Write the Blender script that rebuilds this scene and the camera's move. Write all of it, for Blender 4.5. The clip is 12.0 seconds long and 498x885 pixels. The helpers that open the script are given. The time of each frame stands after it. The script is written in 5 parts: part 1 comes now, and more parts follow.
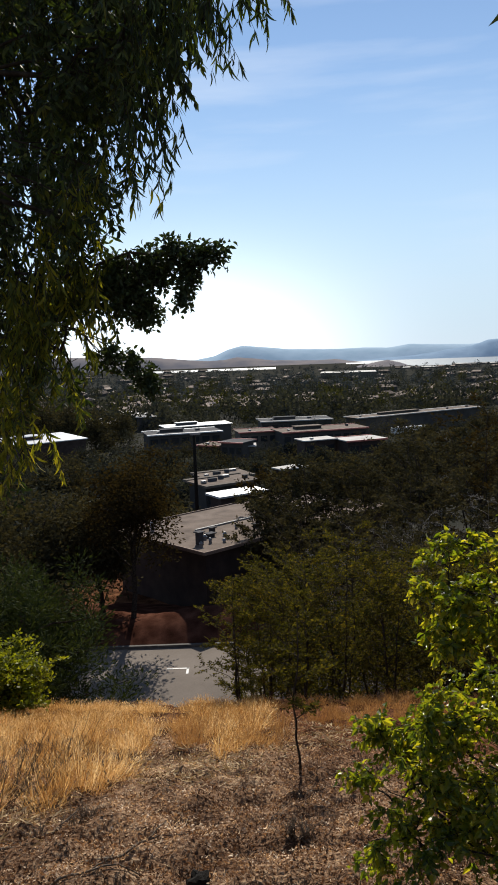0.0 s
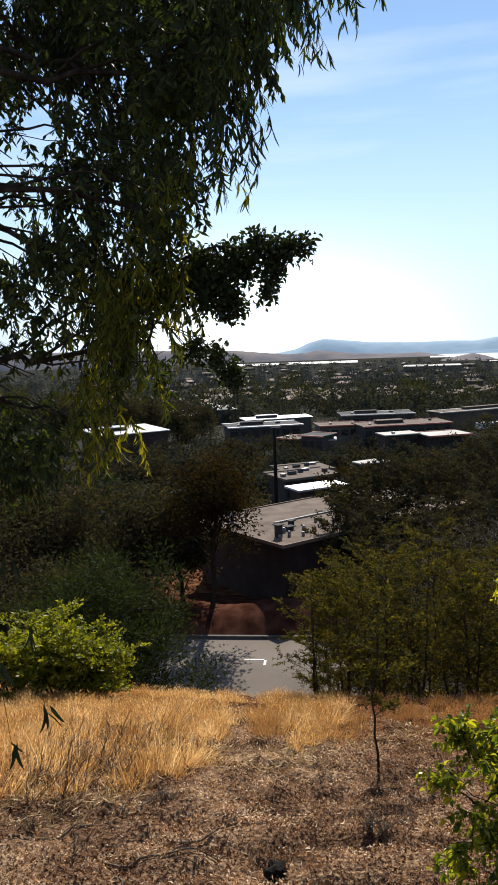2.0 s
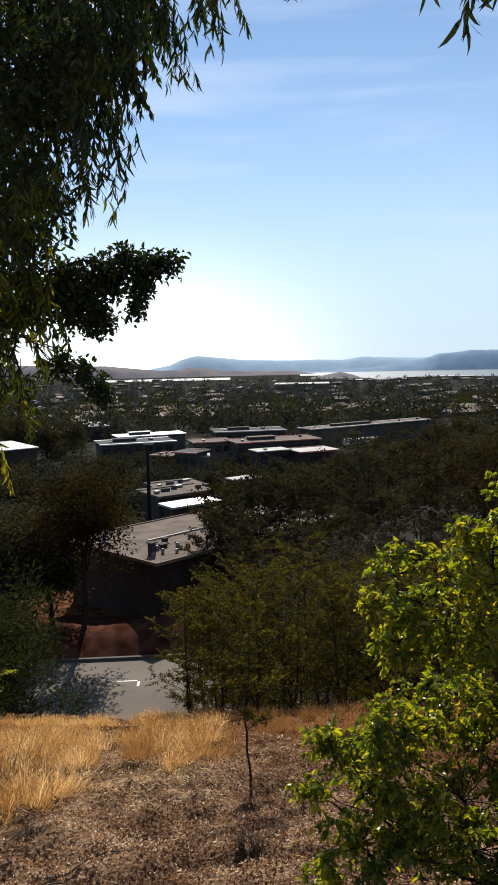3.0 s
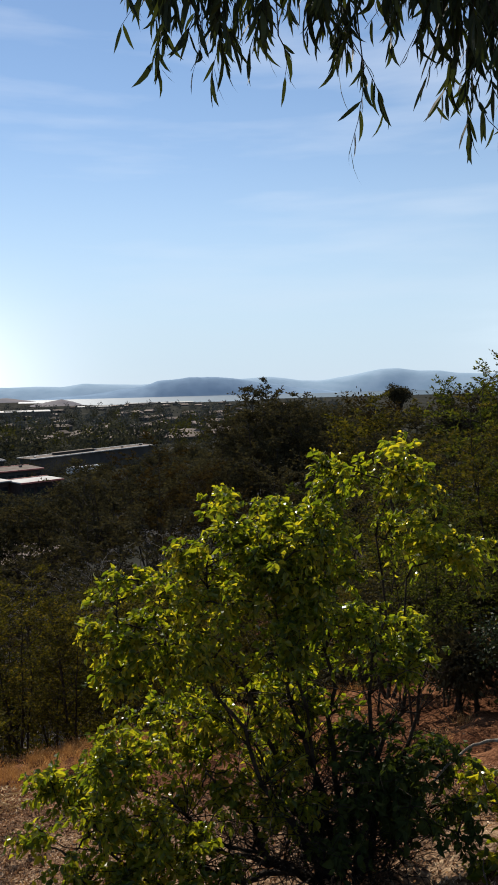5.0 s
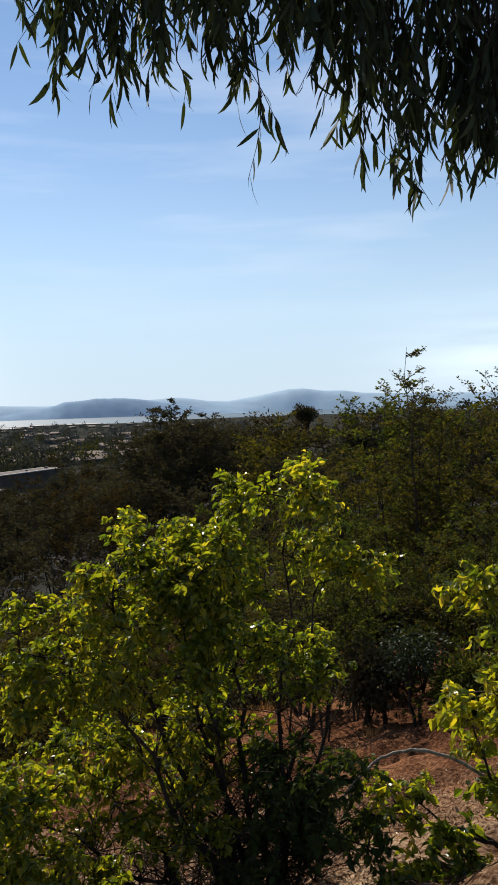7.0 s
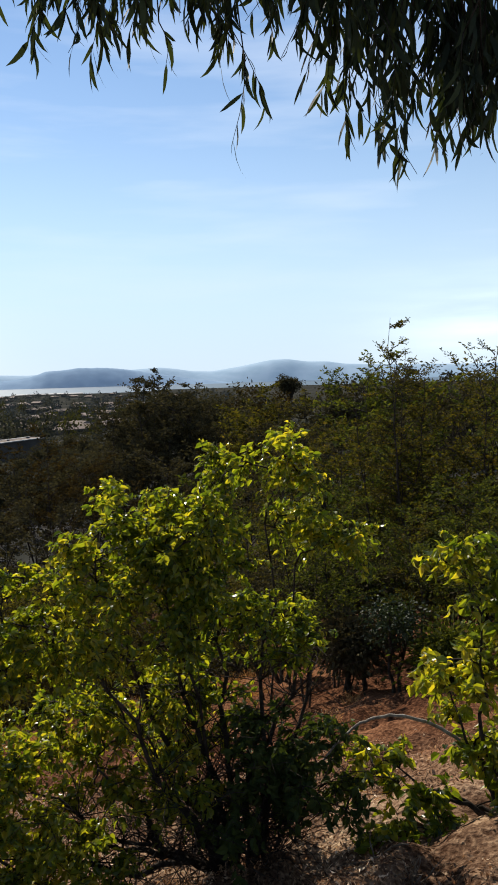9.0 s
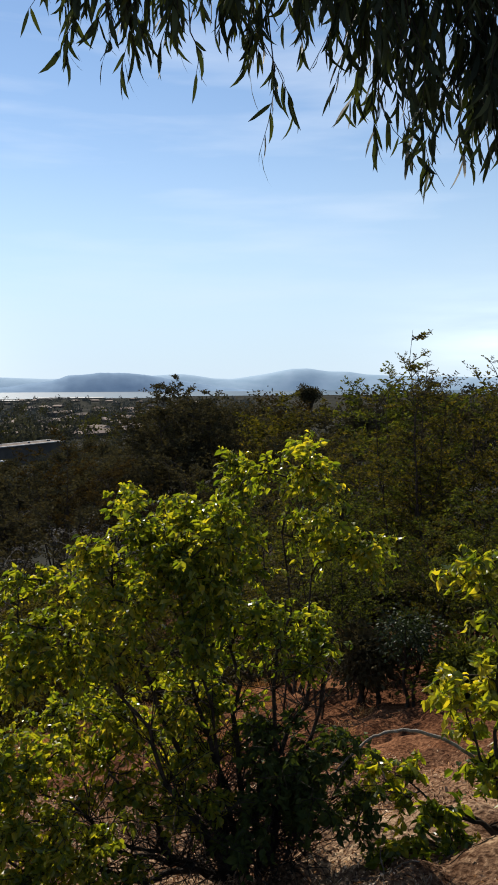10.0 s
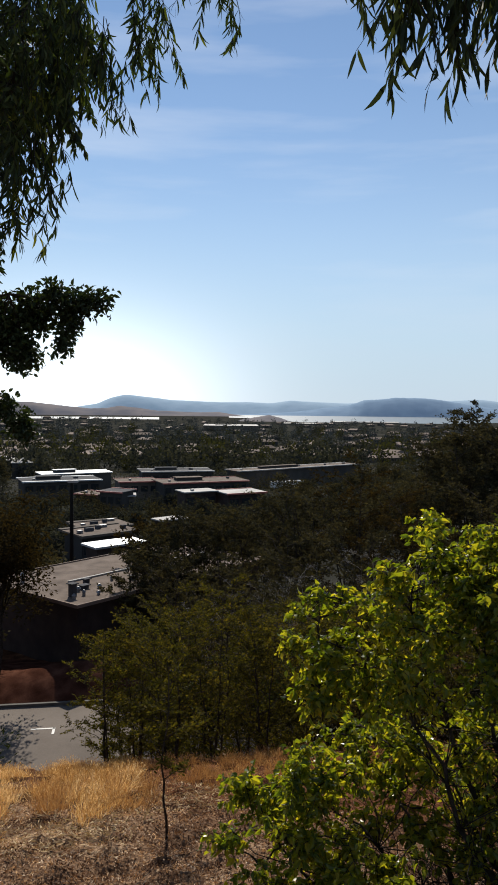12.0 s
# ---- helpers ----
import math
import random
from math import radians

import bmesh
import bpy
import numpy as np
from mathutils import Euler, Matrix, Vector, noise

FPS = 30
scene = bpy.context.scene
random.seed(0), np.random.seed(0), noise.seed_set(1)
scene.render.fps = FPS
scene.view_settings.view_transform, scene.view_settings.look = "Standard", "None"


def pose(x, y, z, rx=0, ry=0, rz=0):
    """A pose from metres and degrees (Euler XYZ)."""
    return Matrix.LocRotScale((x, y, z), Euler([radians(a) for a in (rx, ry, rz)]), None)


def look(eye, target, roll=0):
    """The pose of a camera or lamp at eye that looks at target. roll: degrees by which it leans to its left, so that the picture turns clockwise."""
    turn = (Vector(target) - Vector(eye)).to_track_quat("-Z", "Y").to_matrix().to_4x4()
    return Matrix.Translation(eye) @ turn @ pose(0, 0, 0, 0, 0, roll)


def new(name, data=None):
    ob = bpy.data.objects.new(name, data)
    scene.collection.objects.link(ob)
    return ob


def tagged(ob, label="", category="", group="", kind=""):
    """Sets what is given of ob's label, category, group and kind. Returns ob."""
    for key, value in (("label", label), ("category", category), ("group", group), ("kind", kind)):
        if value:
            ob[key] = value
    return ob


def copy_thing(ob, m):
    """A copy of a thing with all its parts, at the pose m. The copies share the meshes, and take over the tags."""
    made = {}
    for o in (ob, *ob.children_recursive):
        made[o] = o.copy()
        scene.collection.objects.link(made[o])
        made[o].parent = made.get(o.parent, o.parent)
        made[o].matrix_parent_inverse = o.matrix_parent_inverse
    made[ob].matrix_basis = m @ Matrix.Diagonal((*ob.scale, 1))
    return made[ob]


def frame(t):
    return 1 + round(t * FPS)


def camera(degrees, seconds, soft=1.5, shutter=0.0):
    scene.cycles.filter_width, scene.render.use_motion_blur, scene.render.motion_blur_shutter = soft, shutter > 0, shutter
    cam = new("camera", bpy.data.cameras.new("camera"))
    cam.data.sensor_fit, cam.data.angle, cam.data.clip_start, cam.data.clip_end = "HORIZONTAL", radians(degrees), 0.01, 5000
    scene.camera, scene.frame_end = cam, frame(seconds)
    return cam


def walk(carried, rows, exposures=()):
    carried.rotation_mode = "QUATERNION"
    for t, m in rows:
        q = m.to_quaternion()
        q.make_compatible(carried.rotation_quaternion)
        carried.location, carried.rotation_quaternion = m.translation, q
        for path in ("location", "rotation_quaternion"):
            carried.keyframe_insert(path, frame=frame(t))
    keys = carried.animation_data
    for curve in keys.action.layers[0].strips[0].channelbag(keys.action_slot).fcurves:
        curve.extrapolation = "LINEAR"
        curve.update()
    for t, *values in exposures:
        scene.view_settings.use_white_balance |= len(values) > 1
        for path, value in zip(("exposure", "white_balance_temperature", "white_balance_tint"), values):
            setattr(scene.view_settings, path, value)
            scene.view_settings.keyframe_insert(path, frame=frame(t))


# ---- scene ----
cam = camera(36.93, 12.0, 1.7)
PATH = [
    (0.0, (-0.0000, -0.0000, 1.600), (-0.0001, 9.9374, 0.4827), -2.06),
    (0.5, (-0.0064, -0.0001, 1.600), (-0.4075, 9.9349, 0.5346), -1.91),
    (1.0, (-0.0068, -0.0001, 1.600), (-0.4307, 9.8963, 0.2289), -3.27),
    (1.5, (-0.0158, -0.0008, 1.600), (-1.0084, 9.8699, 0.3417), -2.49),
    (2.0, (-0.0170, -0.0009, 1.600), (-1.0881, 9.8723, 0.4289), -2.00),
    (2.5, (-0.0036, -0.0000, 1.600), (-0.2293, 9.9367, 0.4997), -2.67),
    (3.0, (0.0099, -0.0003, 1.600), (0.6318, 9.9305, 0.6038), -1.24),
    (3.2, (0.0163, -0.0008, 1.600), (1.0435, 9.8983, 0.6246), -0.92),
    (4.8, (0.0605, -0.0121, 1.600), (3.8818, 9.1997, 0.8644), -1.91),
    (5.0, (0.0659, -0.0144, 1.600), (4.2278, 9.0495, 0.8758), -1.48),
    (5.5, (0.0685, -0.0156, 1.600), (4.3887, 8.9651, 0.7738), -2.03),
    (6.0, (0.0700, -0.0164, 1.600), (4.4869, 8.9200, 0.8050), -2.22),
    (6.5, (0.0717, -0.0172, 1.600), (4.6046, 8.8762, 0.9995), -2.51),
    (7.0, (0.0830, -0.0235, 1.600), (5.3293, 8.4759, 1.1155), -1.91),
    (7.2, (0.0853, -0.0250, 1.600), (5.4802, 8.3765, 1.0435), -2.05),
    (8.8, (0.0867, -0.0259, 1.600), (5.5505, 8.2991, 0.6833), -1.78),
    (9.0, (0.0858, -0.0253, 1.600), (5.4969, 8.3375, 0.7156), -1.61),
    (9.5, (0.0842, -0.0243, 1.600), (5.3973, 8.4069, 0.7713), -1.07),
    (10.0, (0.0824, -0.0232, 1.600), (5.2860, 8.4815, 0.8296), -0.25),
    (10.5, (0.0718, -0.0173, 1.600), (4.5873, 8.8326, 0.4642), -0.64),
    (11.0, (0.0517, -0.0087, 1.600), (3.3118, 9.3935, 0.6144), -1.32),
    (11.5, (0.0348, -0.0039, 1.600), (2.2279, 9.7136, 0.7279), -0.70),
    (12.0, (0.0251, -0.0020, 1.600), (1.6130, 9.8609, 1.1501), 0.62),
]
EXPOSURES = [(0.0, 0.3), (1.0, 0.4), (1.5, 0.5), (2.0, 0.58), (2.5, 0.55), (3.0, 0.40), (5.5, 0.28), (6.0, 0.33), (7.0, 0.34), (9.0, 0.47), (10.0, 0.42), (10.5, 0.42), (11.0, 0.26), (12.0, 0.15)]
walk(cam, [(t, look(eye, target, roll)) for t, eye, target, roll in PATH], EXPOSURES)

# ---- light ----
SUN_ELEV, SUN_AZ = 38.0, 1.0          # degrees; azimuth from +y towards +x
world = bpy.data.worlds.new("sky")
scene.world = world
world.use_nodes = True
wn = world.node_tree
wn.nodes.clear()
w_out = wn.nodes.new("ShaderNodeOutputWorld")
w_bg = wn.nodes.new("ShaderNodeBackground")
w_sky = wn.nodes.new("ShaderNodeTexSky")
w_sky.sky_type = "NISHITA"
w_sky.sun_disc = False
w_sky.sun_elevation, w_sky.sun_rotation = radians(SUN_ELEV), radians(SUN_AZ)
w_sky.altitude, w_sky.air_density, w_sky.dust_density, w_sky.ozone_density = 60, 1.0, 0.0, 2.0
w_bg.inputs["Strength"].default_value = 0.095
w_co = wn.nodes.new("ShaderNodeTexCoord")
w_map = wn.nodes.new("ShaderNodeMapping")
w_map.inputs["Scale"].default_value = (1.2, 1.2, 9.0)
w_map.inputs["Rotation"].default_value = (radians(4), radians(-5), 0)
w_noise = wn.nodes.new("ShaderNodeTexNoise")
w_noise.inputs["Scale"].default_value, w_noise.inputs["Detail"].default_value = 2.2, 6
w_ramp = wn.nodes.new("ShaderNodeValToRGB")
w_ramp.color_ramp.elements[0].position, w_ramp.color_ramp.elements[1].position = 0.47, 0.80
w_ramp.color_ramp.elements[0].color, w_ramp.color_ramp.elements[1].color = (0, 0, 0, 1), (0.4, 0.4, 0.4, 1)
w_mix = wn.nodes.new("ShaderNodeMix")
w_mix.data_type = "RGBA"
w_mix.inputs["B"].default_value = (8.5, 8.9, 9.6, 1)
wn.links.new(w_co.outputs["Generated"], w_map.inputs["Vector"])
wn.links.new(w_map.outputs["Vector"], w_noise.inputs["Vector"])
wn.links.new(w_noise.outputs["Fac"], w_ramp.inputs["Fac"])
wn.links.new(w_ramp.outputs["Color"], w_mix.inputs["Factor"])
wn.links.new(w_sky.outputs["Color"], w_mix.inputs["A"])


def w_math(op, *vals):
    n = wn.nodes.new("ShaderNodeMath")
    n.operation = op
    for i, v in enumerate(vals):
        if isinstance(v, (int, float)):
            n.inputs[i].default_value = v
        else:
            wn.links.new(v, n.inputs[i])
    return n.outputs[0]


# sunlit haze low over the plain, brightest left of the sun, view-fitted
w_sep = wn.nodes.new("ShaderNodeSeparateXYZ")
wn.links.new(w_co.outputs["Generated"], w_sep.inputs[0])
w_flat = w_math("SQRT", w_math("MAXIMUM", w_math("SUBTRACT", 1.0, w_math("MULTIPLY", w_sep.outputs[2], w_sep.outputs[2])), 0.001))
w_dot = w_math("DIVIDE", w_math("ADD", w_math("MULTIPLY", w_sep.outputs[0], math.sin(radians(SUN_AZ - 6))), w_math("MULTIPLY", w_sep.outputs[1], math.cos(radians(SUN_AZ - 6)))), w_flat)
w_lobe = w_math("POWER", w_math("MAXIMUM", w_dot, 0.0), 55.0)
w_low = w_math("POWER", 2.718, w_math("MULTIPLY", w_math("POWER", w_math("MULTIPLY", w_math("ABSOLUTE", w_sep.outputs[2]), 9.5), 2.0), -1.0))
w_haze = w_math("MULTIPLY", w_math("MULTIPLY", w_lobe, w_low), 9.0)
w_add = wn.nodes.new("ShaderNodeMix")
w_add.data_type, w_add.blend_type = "RGBA", "ADD"
w_add.inputs["Factor"].default_value = 1.0
w_pale = wn.nodes.new("ShaderNodeMix")
w_pale.data_type = "RGBA"
w_pale.inputs["B"].default_value = (4.9, 6.2, 7.6, 1)
w_band = w_math("POWER", 2.718, w_math("MULTIPLY", w_math("POWER", w_math("MULTIPLY", w_math("ABSOLUTE", w_sep.outputs[2]), 4.6), 2.0), -1.0))
wn.links.new(w_math("MULTIPLY", w_band, 0.9), w_pale.inputs["Factor"])
wn.links.new(w_mix.outputs["Result"], w_pale.inputs["A"])
wn.links.new(w_pale.outputs["Result"], w_add.inputs["A"])
wn.links.new(w_haze, w_add.inputs["B"])
# a white cloud bank low over the ridge
w_cdot = w_math("DIVIDE", w_math("ADD", w_math("MULTIPLY", w_sep.outputs[0], math.sin(radians(51))), w_math("MULTIPLY", w_sep.outputs[1], math.cos(radians(51)))), w_flat)
w_cside = w_math("POWER", w_math("MAXIMUM", w_cdot, 0.0), 110.0)
w_clift = w_math("POWER", 2.718, w_math("MULTIPLY", w_math("POWER", w_math("MULTIPLY", w_math("SUBTRACT", w_sep.outputs[2], 0.062), 20.0), 2.0), -1.0))
w_cloud = w_math("MULTIPLY", w_math("MULTIPLY", w_cside, w_clift), w_math("MULTIPLY", w_math("MAXIMUM", w_math("SUBTRACT", w_noise.outputs["Fac"], 0.25), 0.0), 10.0))
w_white = wn.nodes.new("ShaderNodeMix")
w_white.data_type, w_white.blend_type = "RGBA", "ADD"
w_white.inputs["Factor"].default_value = 1.0
wn.links.new(w_add.outputs["Result"], w_white.inputs["A"])
wn.links.new(w_cloud, w_white.inputs["B"])
wn.links.new(w_white.outputs["Result"], w_bg.inputs["Color"])
wn.links.new(w_bg.outputs["Background"], w_out.inputs["Surface"])

sun = new("sun", bpy.data.lights.new("sun", "SUN"))
sun.data.energy, sun.data.angle, sun.data.color = 5.0, radians(0.6), (1.0, 0.92, 0.80)
_az, _el = radians(SUN_AZ), radians(SUN_ELEV)
sun.matrix_world = look((math.sin(_az) * math.cos(_el) * 100, math.cos(_az) * math.cos(_el) * 100, math.sin(_el) * 100), (0, 0, 0))


# ---- materials ----
def node(nt, kind, **inputs):
    n = nt.nodes.new(kind)
    for k, v in inputs.items():
        n.inputs[k.replace("_", " ")].default_value = v
    return n


def ramp(nt, fac, stops):
    r = nt.nodes.new("ShaderNodeValToRGB")
    els = r.color_ramp.elements
    while len(els) < len(stops):
        els.new(0.5)
    for e, (p, c) in zip(els, stops):
        e.position, e.color = p, (*c, 1)
    nt.links.new(fac, r.inputs["Fac"])
    return r.outputs["Color"]


def fresh(name):
    m = bpy.data.materials.new(name)
    m.use_nodes = True
    m.node_tree.nodes.clear()
    return m, m.node_tree


def surface(name, colours, scale=3.0, rough=0.8, bump=0.2, detail=8, metal=0.0, fine=25.0, spec=0.4):
    """Solid surface with stains at one scale and grain at a finer one."""
    m, nt = fresh(name)
    out = nt.nodes.new("ShaderNodeOutputMaterial")
    b = node(nt, "ShaderNodeBsdfPrincipled", Roughness=rough, Metallic=metal)
    b.inputs["Specular IOR Level"].default_value = spec
    co = nt.nodes.new("ShaderNodeNewGeometry")
    n1 = node(nt, "ShaderNodeTexNoise", Scale=scale, Detail=detail)
    n2 = node(nt, "ShaderNodeTexNoise", Scale=scale * fine, Detail=4.0)
    for n in (n1, n2):
        nt.links.new(co.outputs["Position"], n.inputs["Vector"])
    mix = node(nt, "ShaderNodeMath")
    mix.operation = "MULTIPLY_ADD"
    nt.links.new(n2.outputs["Fac"], mix.inputs[0])
    mix.inputs[1].default_value = 0.45
    sub = node(nt, "ShaderNodeMath")
    sub.operation = "MULTIPLY_ADD"
    nt.links.new(n1.outputs["Fac"], sub.inputs[0])
    sub.inputs[1].default_value, sub.inputs[2].default_value = 1.1, -0.27
    nt.links.new(sub.outputs[0], mix.inputs[2])
    k = len(colours)
    col = ramp(nt, mix.outputs[0], [(0.25 + 0.5 * i / max(1, k - 1), c) for i, c in enumerate(colours)])
    nt.links.new(col, b.inputs["Base Color"])
    if bump:
        bp = node(nt, "ShaderNodeBump", Strength=bump, Distance=0.05)
        nt.links.new(mix.outputs[0], bp.inputs["Height"])
        nt.links.new(bp.outputs["Normal"], b.inputs["Normal"])
    nt.links.new(b.outputs["BSDF"], out.inputs["Surface"])
    return m


def leafy(name, colours, thin=0.45, rough=0.5, glow=(1.3, 1.25, 0.5), spec=0.4, patch_scale=1.1, vary=0.9):
    """Leaves: each one its own tone, letting part of the light through."""
    m, nt = fresh(name)
    out = nt.nodes.new("ShaderNodeOutputMaterial")
    b = node(nt, "ShaderNodeBsdfPrincipled", Roughness=rough)
    b.inputs["Specular IOR Level"].default_value = spec
    geo = nt.nodes.new("ShaderNodeNewGeometry")
    k = len(colours)
    big = node(nt, "ShaderNodeTexNoise", Scale=patch_scale, Detail=3.0)
    nt.links.new(geo.outputs["Position"], big.inputs["Vector"])
    add = node(nt, "ShaderNodeMath")
    add.operation = "MULTIPLY_ADD"
    nt.links.new(geo.outputs["Random Per Island"], add.inputs[0])
    add.inputs[1].default_value = 0.75
    off = node(nt, "ShaderNodeMath")
    off.operation = "MULTIPLY_ADD"
    nt.links.new(big.outputs["Fac"], off.inputs[0])
    off.inputs[1].default_value, off.inputs[2].default_value = vary, 0.13 - vary / 2
    nt.links.new(off.outputs[0], add.inputs[2])
    col = ramp(nt, add.outputs[0], [(i / max(1, k - 1), c) for i, c in enumerate(colours)])
    nt.links.new(col, b.inputs["Base Color"])
    t = nt.nodes.new("ShaderNodeBsdfTranslucent")
    g = nt.nodes.new("ShaderNodeMix")
    g.data_type, g.blend_type = "RGBA", "MULTIPLY"
    g.inputs["Factor"].default_value = 1.0
    g.inputs["B"].default_value = (*glow, 1)
    nt.links.new(col, g.inputs["A"])
    nt.links.new(g.outputs["Result"], t.inputs["Color"])
    mx = node(nt, "ShaderNodeMixShader", Fac=thin)
    nt.links.new(b.outputs["BSDF"], mx.inputs[1])
    nt.links.new(t.outputs["BSDF"], mx.inputs[2])
    nt.links.new(mx.outputs["Shader"], out.inputs["Surface"])
    return m


M_euc = leafy("eucalyptus leaf", [(0.015, 0.021, 0.013), (0.023, 0.032, 0.016), (0.034, 0.046, 0.019), (0.048, 0.062, 0.021), (0.075, 0.085, 0.022), (0.14, 0.13, 0.025)], 0.22, 0.65, (1.7, 2.0, 0.55), 0.15, 1.6)
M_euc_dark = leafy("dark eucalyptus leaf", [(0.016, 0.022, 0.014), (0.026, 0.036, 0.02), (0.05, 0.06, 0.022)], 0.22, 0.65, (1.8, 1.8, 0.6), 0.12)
M_olive = leafy("dull olive leaf", [(0.021, 0.023, 0.008), (0.038, 0.040, 0.012), (0.066, 0.062, 0.016), (0.10, 0.074, 0.019)], 0.42, 0.8, (1.8, 1.6, 0.5), 0.03)
# shrub green darkened to stand for shade
M_shrub_shade = leafy("shade-darkened green leaf", [(0.022, 0.036, 0.011), (0.040, 0.058, 0.015), (0.072, 0.090, 0.021)], 0.4, 0.6, (1.9, 1.75, 0.5), 0.15)
M_oak = leafy("dark oval leaf", [(0.013, 0.021, 0.009), (0.024, 0.036, 0.013), (0.044, 0.060, 0.018)], 0.2, 0.55, (1.6, 1.6, 0.6), 0.25)
M_shrub = leafy("bright green leaf", [(0.030, 0.055, 0.009), (0.085, 0.120, 0.014), (0.172, 0.192, 0.022), (0.33, 0.285, 0.036)], 0.6, 0.30, (2.25, 2.02, 0.50), 0.5)
M_lime = leafy("yellow green leaf", [(0.08, 0.10, 0.012), (0.14, 0.16, 0.018), (0.20, 0.20, 0.025)], 0.5, 0.5, (2.0, 1.8, 0.4), 0.2)
M_feather = leafy("olive feathery leaf", [(0.023, 0.024, 0.008), (0.040, 0.039, 0.011), (0.070, 0.064, 0.016), (0.108, 0.078, 0.020)], 0.42, 0.8, (1.85, 1.7, 0.5), 0.03)
M_greenish = leafy("mid green leaf", [(0.019, 0.026, 0.009), (0.034, 0.044, 0.013), (0.060, 0.070, 0.018), (0.095, 0.095, 0.022)], 0.42, 0.8, (1.8, 1.7, 0.5), 0.04, 0.6)
M_pine = leafy("grey green needle", [(0.015, 0.022, 0.010), (0.028, 0.037, 0.015), (0.048, 0.058, 0.021)], 0.2, 0.8, (1.5, 1.5, 0.55), 0.03)
M_dark = leafy("dark tree leaf", [(0.023, 0.0215, 0.015), (0.038, 0.035, 0.021), (0.058, 0.052, 0.029), (0.085, 0.072, 0.038)], 0.18, 0.9, (1.6, 1.45, 0.75), 0.0, 0.45)
M_rust = leafy("rusty tree leaf", [(0.018, 0.014, 0.008), (0.033, 0.025, 0.012), (0.056, 0.040, 0.017)], 0.22, 0.9, (1.6, 1.4, 0.6), 0.0, 0.6)
# far leaf colours greyed towards blue, haze put into the base colour
M_far = leafy("haze-greyed far foliage", [(0.019, 0.021, 0.019), (0.031, 0.033, 0.029), (0.049, 0.050, 0.041), (0.080, 0.076, 0.056)], 0.2, 0.9, (1.4, 1.35, 0.8), 0.0, 0.07)
M_grass = leafy("dry straw", [(0.18, 0.08, 0.026), (0.41, 0.232, 0.082), (0.63, 0.43, 0.20), (0.88, 0.73, 0.48)], 0.52, 0.8, (1.2, 1.03, 0.75), 0.05, 1.8, 1.5)
M_grass_red = leafy("rusty dry grass", [(0.20, 0.095, 0.04), (0.32, 0.165, 0.065), (0.44, 0.265, 0.11), (0.58, 0.42, 0.22)], 0.4, 0.8, (1.1, 0.92, 0.65), 0.05, 0.9)
M_litter = leafy("fallen dry leaves", [(0.026, 0.014, 0.008), (0.085, 0.047, 0.027), (0.215, 0.128, 0.075), (0.44, 0.30, 0.18), (0.88, 0.72, 0.52)], 0.28, 0.7, (1.2, 0.9, 0.6), 0.2, 2.4, 1.9)
M_straw = leafy("loose straw", [(0.25, 0.165, 0.08), (0.45, 0.32, 0.17), (0.68, 0.54, 0.33)], 0.15, 0.7, (1.1, 1.0, 0.7), 0.1, 1.3)
M_char = surface("charred wood", [(0.006, 0.005, 0.004), (0.02, 0.017, 0.014)], 12, 0.9, 0.6, spec=0.1)
# eucalyptus leaf made brighter and yellower, sunlight put into the colour
M_euc_lit = leafy("sunlit eucalyptus leaf", [(0.03, 0.04, 0.014), (0.07, 0.085, 0.018), (0.14, 0.145, 0.022), (0.24, 0.21, 0.03)], 0.5, 0.6, (2.0, 1.8, 0.45), 0.15, 2.5)
M_graytwig = leafy("grey dead twig", [(0.05, 0.045, 0.04), (0.12, 0.11, 0.10), (0.22, 0.21, 0.19)], 0.1, 0.8, (1.1, 1.0, 0.9), 0.1, 0.6)
M_fargreen = leafy("far olive tree foliage", [(0.024, 0.027, 0.014), (0.040, 0.042, 0.019), (0.066, 0.064, 0.026)], 0.25, 0.9, (1.5, 1.4, 0.6), 0.0, 0.05)
# distant leaf colours paled and blued to stand for haze
M_haze_tree = leafy("haze-paled distant foliage", [(0.034, 0.038, 0.040), (0.056, 0.062, 0.064), (0.10, 0.105, 0.104)], 0.15, 0.9, (1.2, 1.2, 0.9), 0.0, 0.02)
M_bark = surface("dark bark", [(0.015, 0.012, 0.009), (0.04, 0.032, 0.025), (0.08, 0.066, 0.052)], 14, 0.95, 0.6, spec=0.1)
M_bark_pale = surface("pale lichen bark", [(0.10, 0.08, 0.06), (0.24, 0.21, 0.17), (0.38, 0.35, 0.30)], 18, 0.85, 0.5)
M_stick = surface("dead wood", [(0.05, 0.035, 0.025), (0.12, 0.09, 0.06), (0.2, 0.16, 0.12)], 20, 0.9, 0.4)
M_asphalt = surface("worn asphalt", [(0.115, 0.097, 0.082), (0.15, 0.127, 0.109), (0.185, 0.158, 0.136)], 0.35, 0.9, 0.1, fine=40, spec=0.1)
# earth reds lowered so the colour takes in shade on the bank
M_bank = surface("red earth", [(0.026, 0.011, 0.007), (0.064, 0.027, 0.018), (0.12, 0.055, 0.036)], 1.1, 0.95, 0.6, spec=0.0)
M_kerb = surface("dark concrete kerb", [(0.06, 0.057, 0.052), (0.12, 0.115, 0.105)], 2, 0.9, 0.2)
M_paint = surface("white road paint", [(0.55, 0.55, 0.53), (0.75, 0.75, 0.73)], 6, 0.7, 0.05)
# wall browns set lower, with the shade on the walls put into them
M_brick = surface("dark brown wall", [(0.022, 0.013, 0.011), (0.036, 0.022, 0.018), (0.055, 0.035, 0.028)], 1.2, 0.9, 0.3)
